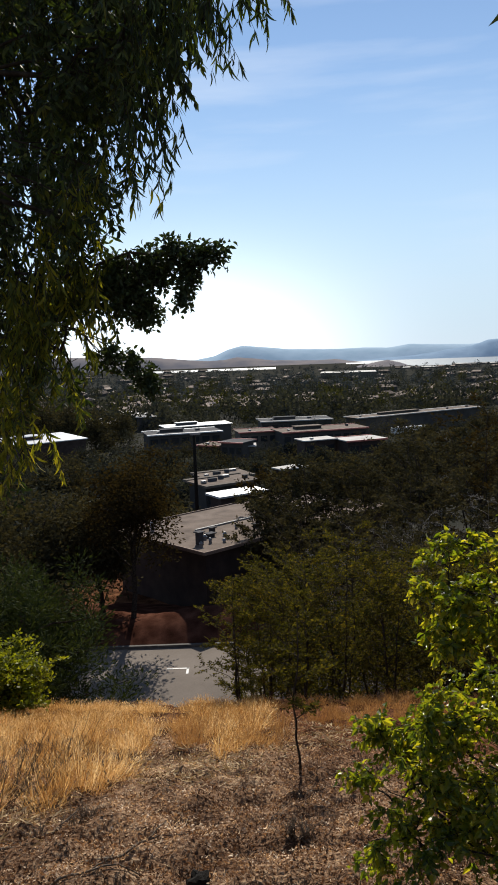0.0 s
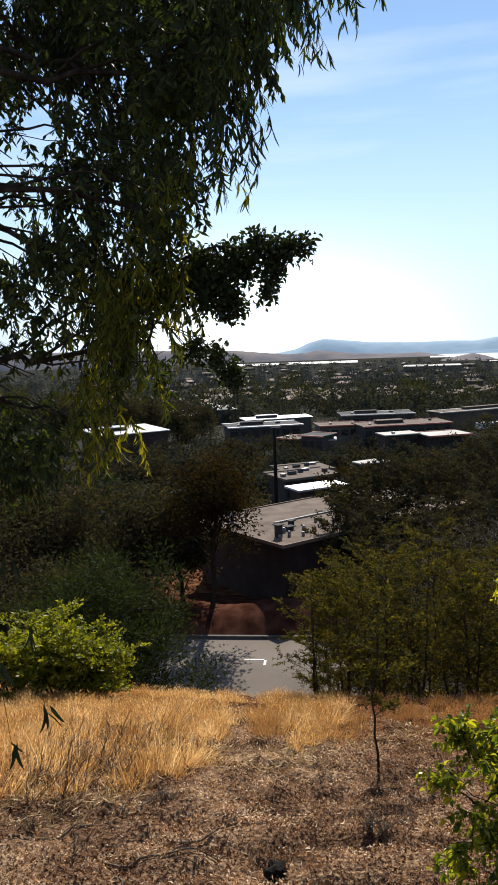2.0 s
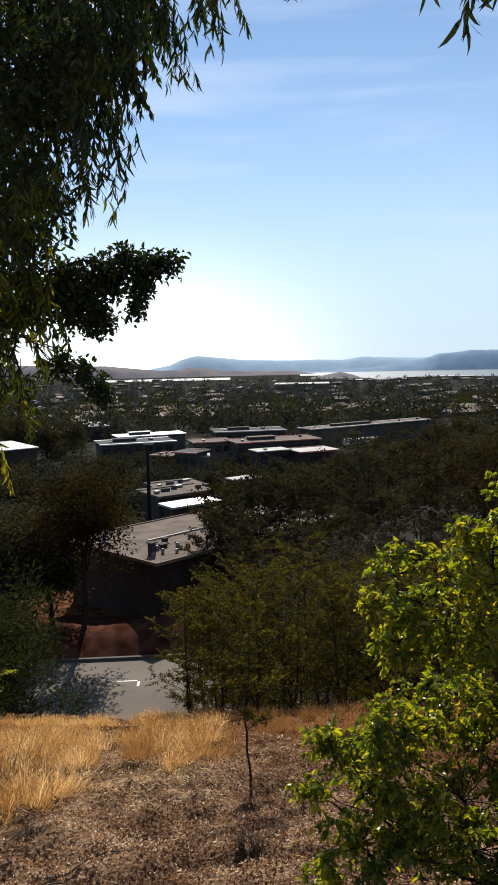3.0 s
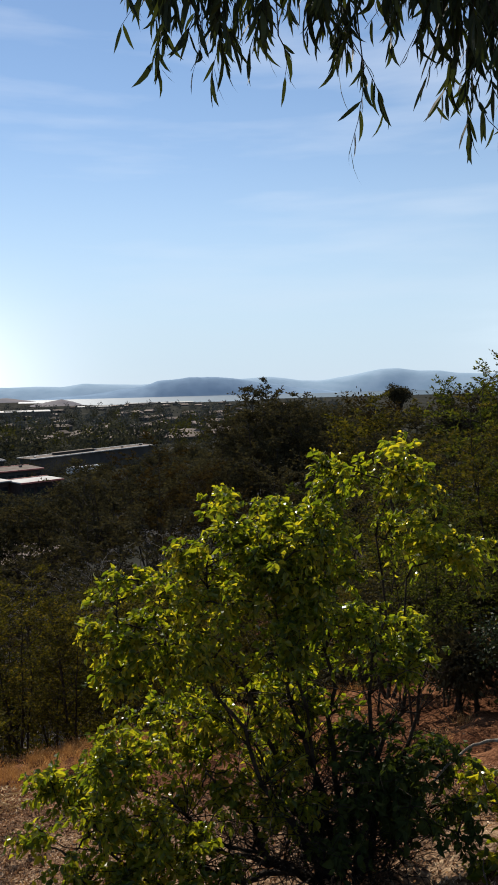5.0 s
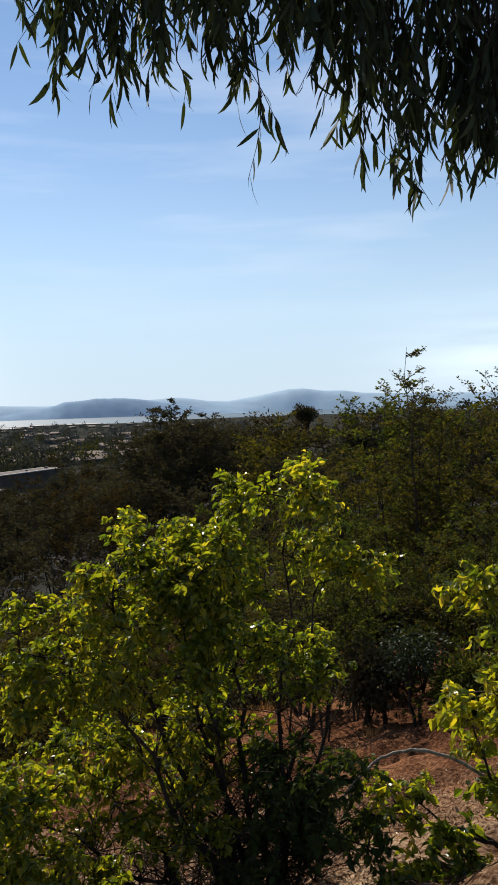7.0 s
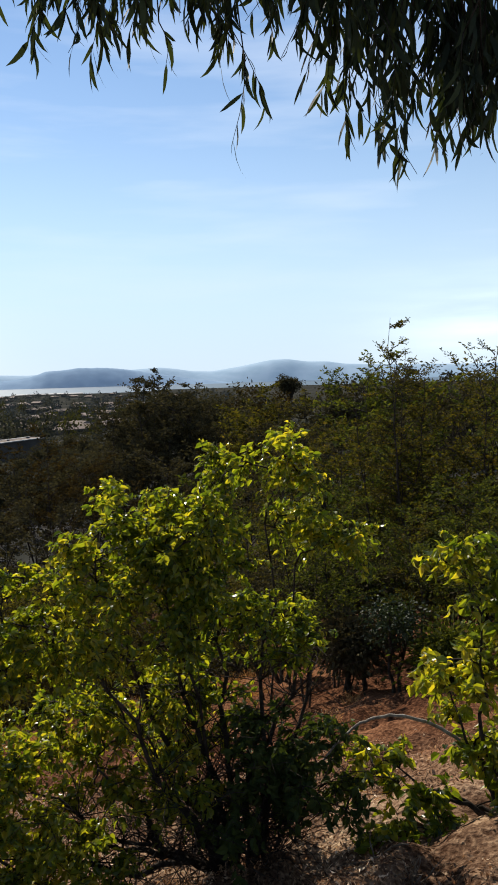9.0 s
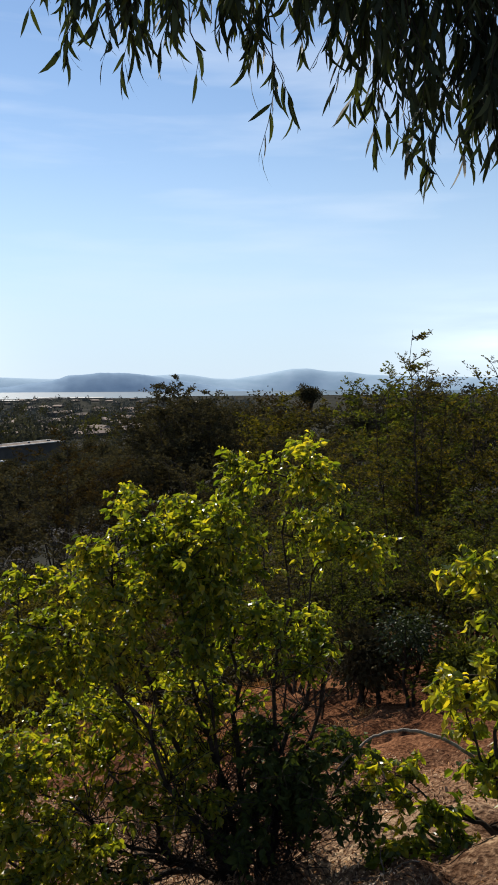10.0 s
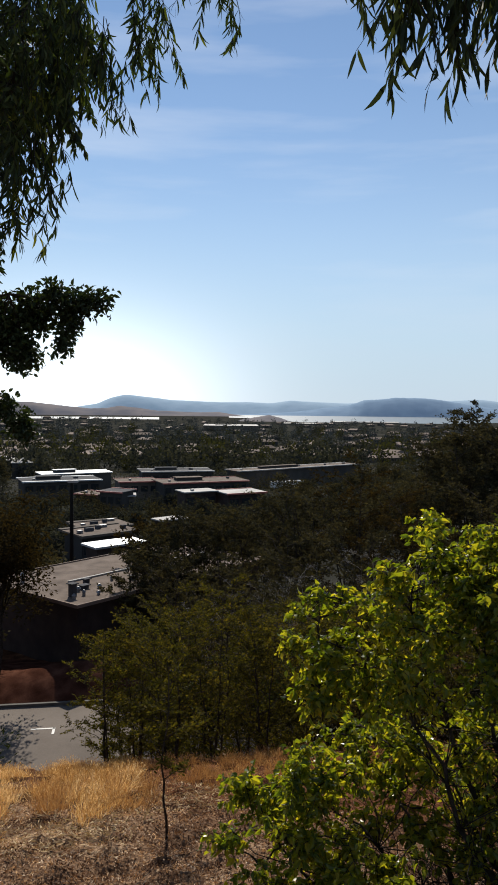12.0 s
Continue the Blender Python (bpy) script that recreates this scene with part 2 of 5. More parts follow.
M_roof = surface("weathered flat roof", [(0.08, 0.058, 0.046), (0.13, 0.098, 0.078), (0.185, 0.143, 0.116)], 0.9, 0.9, 0.15, fine=30, spec=0.12)
M_slate = surface("dark grey roofing felt", [(0.045, 0.045, 0.05), (0.075, 0.075, 0.082)], 0.6, 0.9, 0.1, spec=0.1)
M_white = surface("weathered white roofing", [(0.24, 0.23, 0.22), (0.40, 0.385, 0.37)], 0.3, 0.7, 0.05, spec=0.2)
M_metalroof = surface("bright metal roof", [(0.30, 0.32, 0.34), (0.46, 0.47, 0.49)], 0.15, 0.4, 0.0, metal=0.2)
M_grey = surface("grey painted wall", [(0.045, 0.042, 0.04), (0.075, 0.07, 0.066)], 0.3, 0.9, 0.1, spec=0.1)
M_tan = surface("tan stucco", [(0.09, 0.075, 0.062), (0.14, 0.118, 0.098)], 0.4, 0.9, 0.1, spec=0.1)
M_red = surface("dull red trim", [(0.32, 0.09, 0.075), (0.44, 0.14, 0.11)], 0.6, 0.7, 0.05)
M_tile = surface("brown tile roof", [(0.14, 0.09, 0.07), (0.24, 0.17, 0.13)], 0.5, 0.85, 0.1)
M_steel = surface("galvanised steel", [(0.14, 0.14, 0.145), (0.26, 0.26, 0.27)], 3, 0.5, 0.05, metal=0.4)
M_tyre = surface("black rubber", [(0.02, 0.02, 0.02), (0.035, 0.035, 0.035)], 5, 0.8, 0.05)
M_carwhite = surface("white car paint", [(0.7, 0.7, 0.7), (0.8, 0.8, 0.8)], 1, 0.25, 0.0)


def window_glass():
    m, nt = fresh("dark window glass")
    out = nt.nodes.new("ShaderNodeOutputMaterial")
    b = node(nt, "ShaderNodeBsdfPrincipled", Roughness=0.08)
    b.inputs["Base Color"].default_value = (0.02, 0.024, 0.028, 1)
    nt.links.new(b.outputs["BSDF"], out.inputs["Surface"])
    return m


def water():
    m, nt = fresh("bay water")
    out = nt.nodes.new("ShaderNodeOutputMaterial")
    b = node(nt, "ShaderNodeBsdfPrincipled", Roughness=0.42, IOR=1.33)
    b.inputs["Base Color"].default_value = (0.05, 0.08, 0.10, 1)
    geo = nt.nodes.new("ShaderNodeNewGeometry")
    n = node(nt, "ShaderNodeTexNoise", Scale=0.05, Detail=8.0)
    nt.links.new(geo.outputs["Position"], n.inputs["Vector"])
    bp = node(nt, "ShaderNodeBump", Strength=0.15, Distance=1.0)
    nt.links.new(n.outputs["Fac"], bp.inputs["Height"])
    nt.links.new(bp.outputs["Normal"], b.inputs["Normal"])
    nt.links.new(b.outputs["BSDF"], out.inputs["Surface"])
    return m


def soil():
    """Hillside and plain: litter-brown soil near, rust red under the trees, dull green and grey in the plain."""
    m, nt = fresh("hillside soil")
    out = nt.nodes.new("ShaderNodeOutputMaterial")
    b = node(nt, "ShaderNodeBsdfPrincipled", Roughness=0.95)
    b.inputs["Specular IOR Level"].default_value = 0.0
    geo = nt.nodes.new("ShaderNodeNewGeometry")
    pos = geo.outputs["Position"]
    n1 = node(nt, "ShaderNodeTexNoise", Scale=1.3, Detail=8.0)
    n2 = node(nt, "ShaderNodeTexNoise", Scale=30.0, Detail=6.0)
    n3 = node(nt, "ShaderNodeTexNoise", Scale=0.035, Detail=10.0, Roughness=0.7)
    for n in (n1, n2, n3):
        nt.links.new(pos, n.inputs["Vector"])
    avg = node(nt, "ShaderNodeMath")
    nt.links.new(n1.outputs["Fac"], avg.inputs[0])
    nt.links.new(n2.outputs["Fac"], avg.inputs[1])
    half = node(nt, "ShaderNodeMath")
    half.operation = "MULTIPLY"
    half.inputs[1].default_value = 0.5
    nt.links.new(avg.outputs[0], half.inputs[0])
    near = ramp(nt, half.outputs[0], [(0.38, (0.038, 0.020, 0.012)), (0.46, (0.10, 0.058, 0.036)), (0.54, (0.20, 0.126, 0.078)), (0.63, (0.38, 0.27, 0.17))])
    # rust red of the soil, darkened in colour for the tree shade
    rust = ramp(nt, half.outputs[0], [(0.38, (0.03, 0.013, 0.008)), (0.5, (0.095, 0.042, 0.022)), (0.62, (0.21, 0.10, 0.052))])
    far = ramp(nt, n3.outputs["Fac"], [(0.35, (0.022, 0.024, 0.018)), (0.5, (0.038, 0.038, 0.032)), (0.62, (0.06, 0.058, 0.053)), (0.75, (0.095, 0.09, 0.084))])
    sep = nt.nodes.new("ShaderNodeSeparateXYZ")
    nt.links.new(pos, sep.inputs[0])
    wob = node(nt, "ShaderNodeMath")
    wob.operation = "MULTIPLY_ADD"
    nt.links.new(n1.outputs["Fac"], wob.inputs[0])
    wob.inputs[1].default_value = 5.0
    side = node(nt, "ShaderNodeMath")
    side.operation = "MULTIPLY_ADD"
    nt.links.new(sep.outputs["X"], side.inputs[0])
    side.inputs[1].default_value = 1.3
    nt.links.new(sep.outputs["Y"], side.inputs[2])
    nt.links.new(side.outputs[0], wob.inputs[2])

    def step(a, z):
        s = nt.nodes.new("ShaderNodeMapRange")
        s.inputs["From Min"].default_value, s.inputs["From Max"].default_value = a, z
        nt.links.new(wob.outputs[0], s.inputs["Value"])
        return s.outputs["Result"]

    def mixed(f, p, q):
        x = nt.nodes.new("ShaderNodeMix")
        x.data_type = "RGBA"
        nt.links.new(f, x.inputs["Factor"])
        nt.links.new(p, x.inputs["A"])
        nt.links.new(q, x.inputs["B"])
        return x.outputs["Result"]

    col = mixed(step(55, 75), mixed(step(10.5, 13.5), near, rust), far)
    nt.links.new(col, b.inputs["Base Color"])
    bp = node(nt, "ShaderNodeBump", Strength=0.9, Distance=0.08)
    nt.links.new(half.outputs[0], bp.inputs["Height"])
    nt.links.new(bp.outputs["Normal"], b.inputs["Normal"])
    nt.links.new(b.outputs["BSDF"], out.inputs["Surface"])
    return m


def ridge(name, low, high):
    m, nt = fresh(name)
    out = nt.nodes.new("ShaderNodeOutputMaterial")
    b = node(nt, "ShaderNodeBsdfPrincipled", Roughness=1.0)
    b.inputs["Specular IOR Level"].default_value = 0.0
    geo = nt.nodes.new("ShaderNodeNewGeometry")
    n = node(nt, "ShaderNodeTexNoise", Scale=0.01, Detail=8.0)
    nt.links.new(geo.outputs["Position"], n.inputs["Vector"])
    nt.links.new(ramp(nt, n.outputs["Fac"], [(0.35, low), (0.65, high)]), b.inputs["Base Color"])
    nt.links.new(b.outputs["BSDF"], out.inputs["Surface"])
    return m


M_glass, M_water, M_soil = window_glass(), water(), soil()
# hill colours with the blue-grey haze of distance put into them
M_ridge = ridge("haze-blue far ridge", (0.31, 0.42, 0.52), (0.37, 0.48, 0.58))
M_nearridge = ridge("haze-blue wooded ridge", (0.21, 0.295, 0.40), (0.26, 0.355, 0.465))
M_brownhill = ridge("haze-greyed dry brown hill", (0.16, 0.16, 0.18), (0.25, 0.225, 0.22))

# ---- geometry helpers ----
rng = np.random.default_rng(7)
OVATE = ([(0, 0, 0), (-.42, .28, .17), (0, .3, .02), (.42, .28, .17), (-.36, .65, .10), (0, .68, -.04), (.36, .65, .10), (0, 1, -.24)],
         [(0, 3, 2), (0, 2, 1), (1, 2, 5, 4), (2, 3, 6, 5), (4, 5, 7), (5, 6, 7)])
SICKLE = ([(0, 0, 0), (-.4, .3, 0), (.6, .3, 0), (-.2, .65, .03), (.65, .65, .03), (.7, 1, 0)], [(0, 2, 1), (1, 2, 4, 3), (3, 4, 5)])
LONG = ([(0, 0, 0), (-.3, .22, .02), (.6, .22, .02), (-.05, .5, .05), (.95, .5, .05), (.65, .78, .02), (1.35, .78, .02), (1.75, 1, -.05)], [(0, 2, 1), (1, 2, 4, 3), (3, 4, 6, 5), (5, 6, 7)])
CARD = ([(0, 0, 0), (-.5, .5, .06), (.5, .5, -.06), (0, 1, 0)], [(0, 2, 3, 1)])
CURL = ([(0, 0, 0), (-.5, .5, .14), (.5, .5, .14), (0, 1, -.04)], [(0, 2, 1), (1, 2, 3)])
BLADE = ([(-.5, 0, 0), (.5, 0, 0), (-.4, .55, .1), (.4, .55, .1), (0, 1, .42)], [(0, 1, 3, 2), (2, 3, 4)])


def mesh_of(name, verts, faces, mats, smooth=False):
    me = bpy.data.meshes.new(name)
    me.from_pydata(verts.tolist() if hasattr(verts, "tolist") else verts, [], faces)
    for mt in mats if isinstance(mats, (list, tuple)) else [mats]:
        me.materials.append(mt)
    if smooth:
        me.polygons.foreach_set("use_smooth", [True] * len(me.polygons))
    me.update()
    return me


def part_of(name, me, parent=None, label=""):
    ob = new(name, me)
    if parent is not None:
        ob.parent = parent
    return tagged(ob, label=label)


def part(name, bm, material, parent=None, label=""):
    """Links a bmesh as one mesh object under a thing or a part."""
    me = bpy.data.meshes.new(name)
    bm.to_mesh(me)
    bm.free()
    me.materials.append(material)
    return part_of(name, me, parent, label)


def unit(v):
    return v / np.maximum(np.linalg.norm(v, axis=-1, keepdims=True), 1e-9)


def leaf_arrays(pos, axis, length, width, shape, face=None):
    """Vertices and faces of one leaf at each place; face: the way that its upper side turns."""
    pos, axis = np.asarray(pos, float), unit(np.asarray(axis, float))
    n = len(pos)
    side = unit(np.cross(axis, rng.normal(size=(n, 3)) if face is None else np.asarray(face, float)))
    nor = np.cross(side, axis)
    T = np.array(shape[0], float)
    L, W = np.broadcast_to(length, (n,))[:, None, None], np.broadcast_to(width, (n,))[:, None, None]
    v = pos[:, None] + axis[:, None] * T[None, :, 1:2] * L + side[:, None] * T[None, :, 0:1] * W + nor[:, None] * T[None, :, 2:3] * L
    k = len(T)
    faces = []
    for f in shape[1]:
        faces.append(np.arange(n)[:, None] * k + np.array(f)[None])
    return v.reshape(-1, 3), [f for a in faces for f in a.tolist()]


def leaves(name, pos, axis, length, width, shape, mat, parent=None, label="", face=None):
    v, f = leaf_arrays(pos, axis, length, width, shape, face)
    return part_of(name, mesh_of(name, v, f, mat), parent, label)


def tubes(lines, sides=6):
    """Vertices and faces of tapering tubes; each line is (points, radii)."""
    V, F, base = [], [], 0
    ang = np.linspace(0, 2 * np.pi, sides, endpoint=False)
    for pts, rad in lines:
        pts, rad = np.asarray(pts, float), np.asarray(rad, float)
        tan = unit(np.gradient(pts, axis=0))
        ref = np.array([0.31, 0.87, 0.38])
        a = unit(np.cross(tan, ref))
        b = np.cross(tan, a)
        ring = pts[:, None] + rad[:, None, None] * (np.cos(ang)[None, :, None] * a[:, None] + np.sin(ang)[None, :, None] * b[:, None])
        V.append(ring.reshape(-1, 3))
        n = len(pts)
        i, j = np.arange(n - 1)[:, None] * sides + base, np.arange(sides)[None]
        k = (j + 1) % sides
        F += np.stack([i + j, i + k, i + sides + k, i + sides + j], -1).reshape(-1, 4).tolist()
        F.append(list(range(base + sides - 1, base - 1, -1)))
        F.append(list(range(base + (n - 1) * sides, base + n * sides)))
        base += n * sides
    return np.concatenate(V), F


def wood(name, lines, mat, parent=None, sides=6, label=""):
    v, f = tubes(lines, sides)
    return part_of(name, mesh_of(name, v, f, mat, True), parent, label)


def bend(p, q, n=7, sag=0.0, wobble=0.05):
    """A crooked line from p to q."""
    p, q = np.asarray(p, float), np.asarray(q, float)
    t = np.linspace(0, 1, n)[:, None]
    d = np.linalg.norm(q - p)
    w = np.cumsum(rng.normal(size=(n, 3)), axis=0) * wobble * d / n ** 0.5
    w -= w[0] + (w[-1] - w[0]) * t
    pts = p + (q - p) * t + w
    pts[:, 2] += (sag * d * 4 * t * (1 - t))[:, 0]
    return pts


def polar(bearing, dist, z=0.0):
    """A place by its bearing (degrees to the left of +y), distance and height."""
    a = radians(bearing * 1.025)
    return np.array([-math.sin(a) * dist, math.cos(a) * dist, z])


def box(bm, cx, cy, cz, sx, sy, sz, bevel=0.0):
    r = bmesh.ops.create_cube(bm, size=1, matrix=Matrix.LocRotScale((cx, cy, cz), None, (sx, sy, sz)))
    if bevel:
        bmesh.ops.bevel(bm, geom=[e for e in bm.edges if all(v in r["verts"] for v in e.verts)], offset=bevel, segments=2, affect="EDGES")
    return r


def thing(name, label, category, place=(0, 0, 0), rz=0.0, group="", kind=""):
    ob = new(name)
    ob.matrix_world = pose(*place, 0, 0, rz)
    return tagged(ob, label, category, group, kind)


# ---- ground ----
def sstep(a, b, x):
    t = np.clip((x - a) / (b - a), 0, 1)
    return t * t * (3 - 2 * t)


LUMPS = [(random.uniform(0, 6.28), 6.28 / random.uniform(0.22, 0.8), random.uniform(0.006, 0.018)) for _ in range(16)]


def height(x, y):
    """The ground: a hillside that falls from the viewer to a road, a wooded spur to one side, and the plain."""
    x, y = np.asarray(x, float), np.asarray(y, float)
    near = np.where(y > 0, -0.365 * y, -0.22 * np.maximum(y, -12))
    near = near - 0.26 * np.maximum(y - 13.5, 0)
    d = np.hypot(x, y)
    base = np.interp(y, [-50, 36, 42, 48, 70, 120, 200, 320, 600, 5000], [-14.1, -14.1, -13.7, -13.6, -15.6, -19, -22, -27, -33.2, -33.4])
    b = np.degrees(np.arctan2(x, np.maximum(y, 0.01)))
    spur = sstep(14, 34, b) * (1 - sstep(110, 240, d)) * np.where(y > 0, 1, 0.6)
    base = base + spur * np.interp(d, [0, 20, 60, 110, 200], [5.0, 5.0, 5.5, 8.5, 6.0])
    k = 1.2
    h = np.maximum(near, base) + k * np.log1p(np.exp(-np.abs(near - base) / k)) * np.where(d < 120, 1, 0)
    lump = 0.05 * np.sin(2.1 * x + 0.7 * y) * np.sin(1.3 * y - 0.5 * x) + 0.03 * np.sin(5.2 * x + 1) * np.sin(4.7 * y)
    for a, w, s in LUMPS:
        lump = lump + s * np.sin((x * math.cos(a) + y * math.sin(a)) * w + 3 * a)
    return h + lump * sstep(0.5, 3, d) * (1 - sstep(13, 20, d))


def ground_sheet():
    rr = np.concatenate([np.linspace(0.0, 14, 176)[1:], np.linspace(14.2, 18, 20), np.geomspace(18.5, 4900, 90)])
    th = np.concatenate([np.linspace(-100, -60, 21)[:-1], np.linspace(-60, 40, 201), np.linspace(40, 100, 31)[1:], np.linspace(106, 254, 26)])
    V = [(0, 0, float(height(0, 0)))]
    R, T = np.meshgrid(rr, np.radians(th), indexing="ij")
    X, Y = -np.sin(T) * R, np.cos(T) * R
    Z = height(X, Y)
    V += np.stack([X, Y, Z], -1).reshape(-1, 3).tolist()
    n, F = len(th), []
    for j in range(n):
        F.append((0, 1 + j, 1 + (j + 1) % n))
    for i in range(len(rr) - 1):
        for j in range(n):
            k = (j + 1) % n
            F.append((1 + i * n + j, 1 + (i + 1) * n + j, 1 + (i + 1) * n + k, 1 + i * n + k))
    ob = new("ground", mesh_of("ground", V, F, M_soil, True))
    return tagged(ob, "brown leaf-littered hillside falling to a wide plain", "ground", kind="structure")


ground = ground_sheet()


def ground_z(x, y):
    return float(height(x, y))


# road: a strip across the foot of the slope
def road_y(x, off):
    return 33.0 + off + 0.0012 * (x + 5) ** 2


def strip(name, o0, o1, lift0, lift1, mat, x0=-60, x1=45, n=60, thick=0.3):
    xs = np.linspace(x0, x1, n)
    V, F = [], []
    for x in xs:
        for o, l in ((o0, lift0), (o1, lift1)):
            V.append((x, road_y(x, o), -13.45 + l))
        for o in (o1, o0):
            V.append((x, road_y(x, o), -13.45 + min(lift0, lift1) - thick))
    for i in range(n - 1):
        for j in range(4):
            k = (j + 1) % 4
            F.append((4 * i + j, 4 * i + k, 4 * i + 4 + k, 4 * i + 4 + j))
    F += [(0, 1, 2, 3), (4 * n - 1, 4 * n - 2, 4 * n - 3, 4 * n - 4)]
    me = mesh_of(name, V, F, mat)
    bm = bmesh.new()
    bm.from_mesh(me)
    bmesh.ops.recalc_face_normals(bm, faces=bm.faces)
    bm.to_mesh(me)
    bm.free()
    return new(name, me)


tagged(strip("road", -5, 5, 0, 0, M_asphalt), "grey worn asphalt road across the foot of the slope", "road", kind="structure")
tagged(strip("kerb", 5, 5.18, 0.15, 0.15, M_kerb), "concrete kerb along the far side of the road", "kerb", kind="structure")


def earth_bank():
    """A low uneven berm of red earth behind the kerb, falling away again towards the building."""
    xs, os = np.linspace(-40, 30, 141), np.linspace(5.19, 13, 15)
    V, F = [], []
    for x in xs:
        for o in os:
            lump = 0.28 * noise.noise(Vector((x * 0.5, o * 0.6, 3))) + 0.12 * noise.noise(Vector((x * 1.7, o * 1.7, 9)))
            V.append((x, road_y(x, o), -13.33 + float(np.interp(o, [5.19, 6.4, 7.4, 8.4, 13], [0, 0.66, 1.0, 0.7, -0.5])) * float(np.interp(x, [-9, -6, -3, 2], [0.5, 0.8, 1.2, 1.5])) + max(-0.05, 0.5 * lump + 0.06) * min(1, (o - 5.19) * 0.8)))
    for a in range(140):
        for c in range(14):
            F.append((a * 15 + c, a * 15 + 15 + c, a * 15 + 16 + c, a * 15 + 1 + c))
    return new("bank", mesh_of("bank", V, F, M_bank, True))


tagged(earth_bank(), "bare red-brown earth bank beside the road", "bank", kind="structure")

# ---- water and distance ----
def patch(name, corners, z, mat, label, category):
    me = mesh_of(name, [(*polar(b, d)[:2], z) for b, d in corners], [tuple(range(len(corners)))], mat)
    return tagged(new(name, me), label, category, kind="structure")


def arc(b0, b1, d0, d1, n):
    return [(b0 + (b1 - b0) * i / n, d0 + (d1 - d0) * i / n) for i in range(n + 1)]


patch("water", arc(-7.4, -9.5, 2900, 2750, 3) + [(-11, 2500), (-12.2, 2060)] + arc(-13, -24, 2010, 2060, 10) + arc(-26, -60, 2350, 2700, 16) + arc(-60, -7.4, 4600, 4600, 40), -32.6, M_water, "pale glittering bay water before the far hills", "water")
patch("water", arc(7.2, -2.2, 2260, 2260, 8) + arc(-2.2, 7.2, 2720, 2720, 8), -32.5, M_water, "bright strip of a salt pond in the plain", "water")


def hill_range(name, mat, profile, dist, depth, label, seed, rough=6.0, fold=25):
    """A long ridge: profile gives the bearing and the angle of its crest above the viewer's level."""
    r2 = np.random.default_rng(seed)
    bs = np.linspace(profile[0][0], profile[-1][0], 260)
    pb = [p[0] for p in profile]
    order = np.argsort(pb)
    crest = np.interp(bs, np.array(pb)[order], np.array([1.6 + (dist + 0.6 * depth) * math.tan(radians(p[1] * 1.03)) for p in profile])[order])
    crest = crest + np.convolve(r2.normal(size=260), np.ones(9) / 9, "same") * rough
    V, F, rows = [], [], 9
    for j in range(rows):
        t = j / (rows - 1)
        s = math.sin(math.pi * min(1, 0.5 * t / 0.6)) if t < 0.6 else math.cos(math.pi / 2 * (t - 0.6) / 0.4)
        spur = np.convolve(r2.normal(size=260), np.ones(15) / 15, "same") * fold
        for i, b in enumerate(bs):
            p = polar(b, dist + depth * t + (spur[i] if 0 < j < rows - 1 else 0))
            V.append((p[0], p[1], -34 + (crest[i] + 34) * s))
    for j in range(rows - 1):
        for i in range(259):
            F.append((j * 260 + i, j * 260 + i + 1, (j + 1) * 260 + i + 1, (j + 1) * 260 + i))
    return tagged(new(name, mesh_of(name, V, F, mat, True)), label, "hills", kind="structure")


hill_range("far_hills", M_ridge, [(14, -.3), (4, .0), (2.3, .3), (1.3, .76), (.3, .98), (-1.4, .8), (-3, .62), (-6.6, .5), (-8.9, .52), (-10.5, .44), (-12.1, .66), (-12.8, .6), (-14.5, .55), (-16.2, .5), (-20, .6), (-24.1, .76), (-25.7, .84), (-28.1, .48), (-29.4, .45), (-31, .66), (-32.5, .93), (-34, 1.2), (-35.1, 1.22), (-36.6, 1.0), (-38.1, .95), (-39.3, .74), (-42, .6), (-47, .5), (-55, .4), (-70, .3)], 4330, 500, "range of hills beyond the bay, coloured blue for haze", 3, 3.0, 6)
hill_range("middle_hills", M_nearridge, [(-6, -.7), (-8.9, -.36), (-12.5, -.16), (-14.4, .1), (-16.2, .3), (-16.8, .49), (-17.5, .74), (-18.8, .84), (-19.7, .92), (-21.3, .93), (-22.8, .8), (-24.1, .62), (-25.7, .33), (-28.3, -.13), (-30.1, -.28), (-33, -.7)], 4050, 420, "wooded ridge in front of the far range, coloured darker blue for haze", 9, 4.0, 5)
hill_range("near_hills", M_brownhill, [(24, .7), (14, .55), (9.1, .42), (6.9, .32), (4.7, .1), (2.8, -.07), (1.6, -.03), (.7, .12), (-.6, .0), (-2.2, -.2), (-4.2, -.28), (-6.7, -.26), (-8.1, -.46), (-9, -.62)], 3350, 300, "low dry brown hills along the shore", 5, 2.0, 12)
hill_range("shore_hill", M_brownhill, [(-7.6, -1.1), (-8.3, -.8), (-9.4, -.62), (-10.4, -.43), (-11.2, -.62), (-12, -.9), (-12.6, -1.1)], 2080, 160, "small bare brown hill on the bay shore", 15, 0.8, 4)

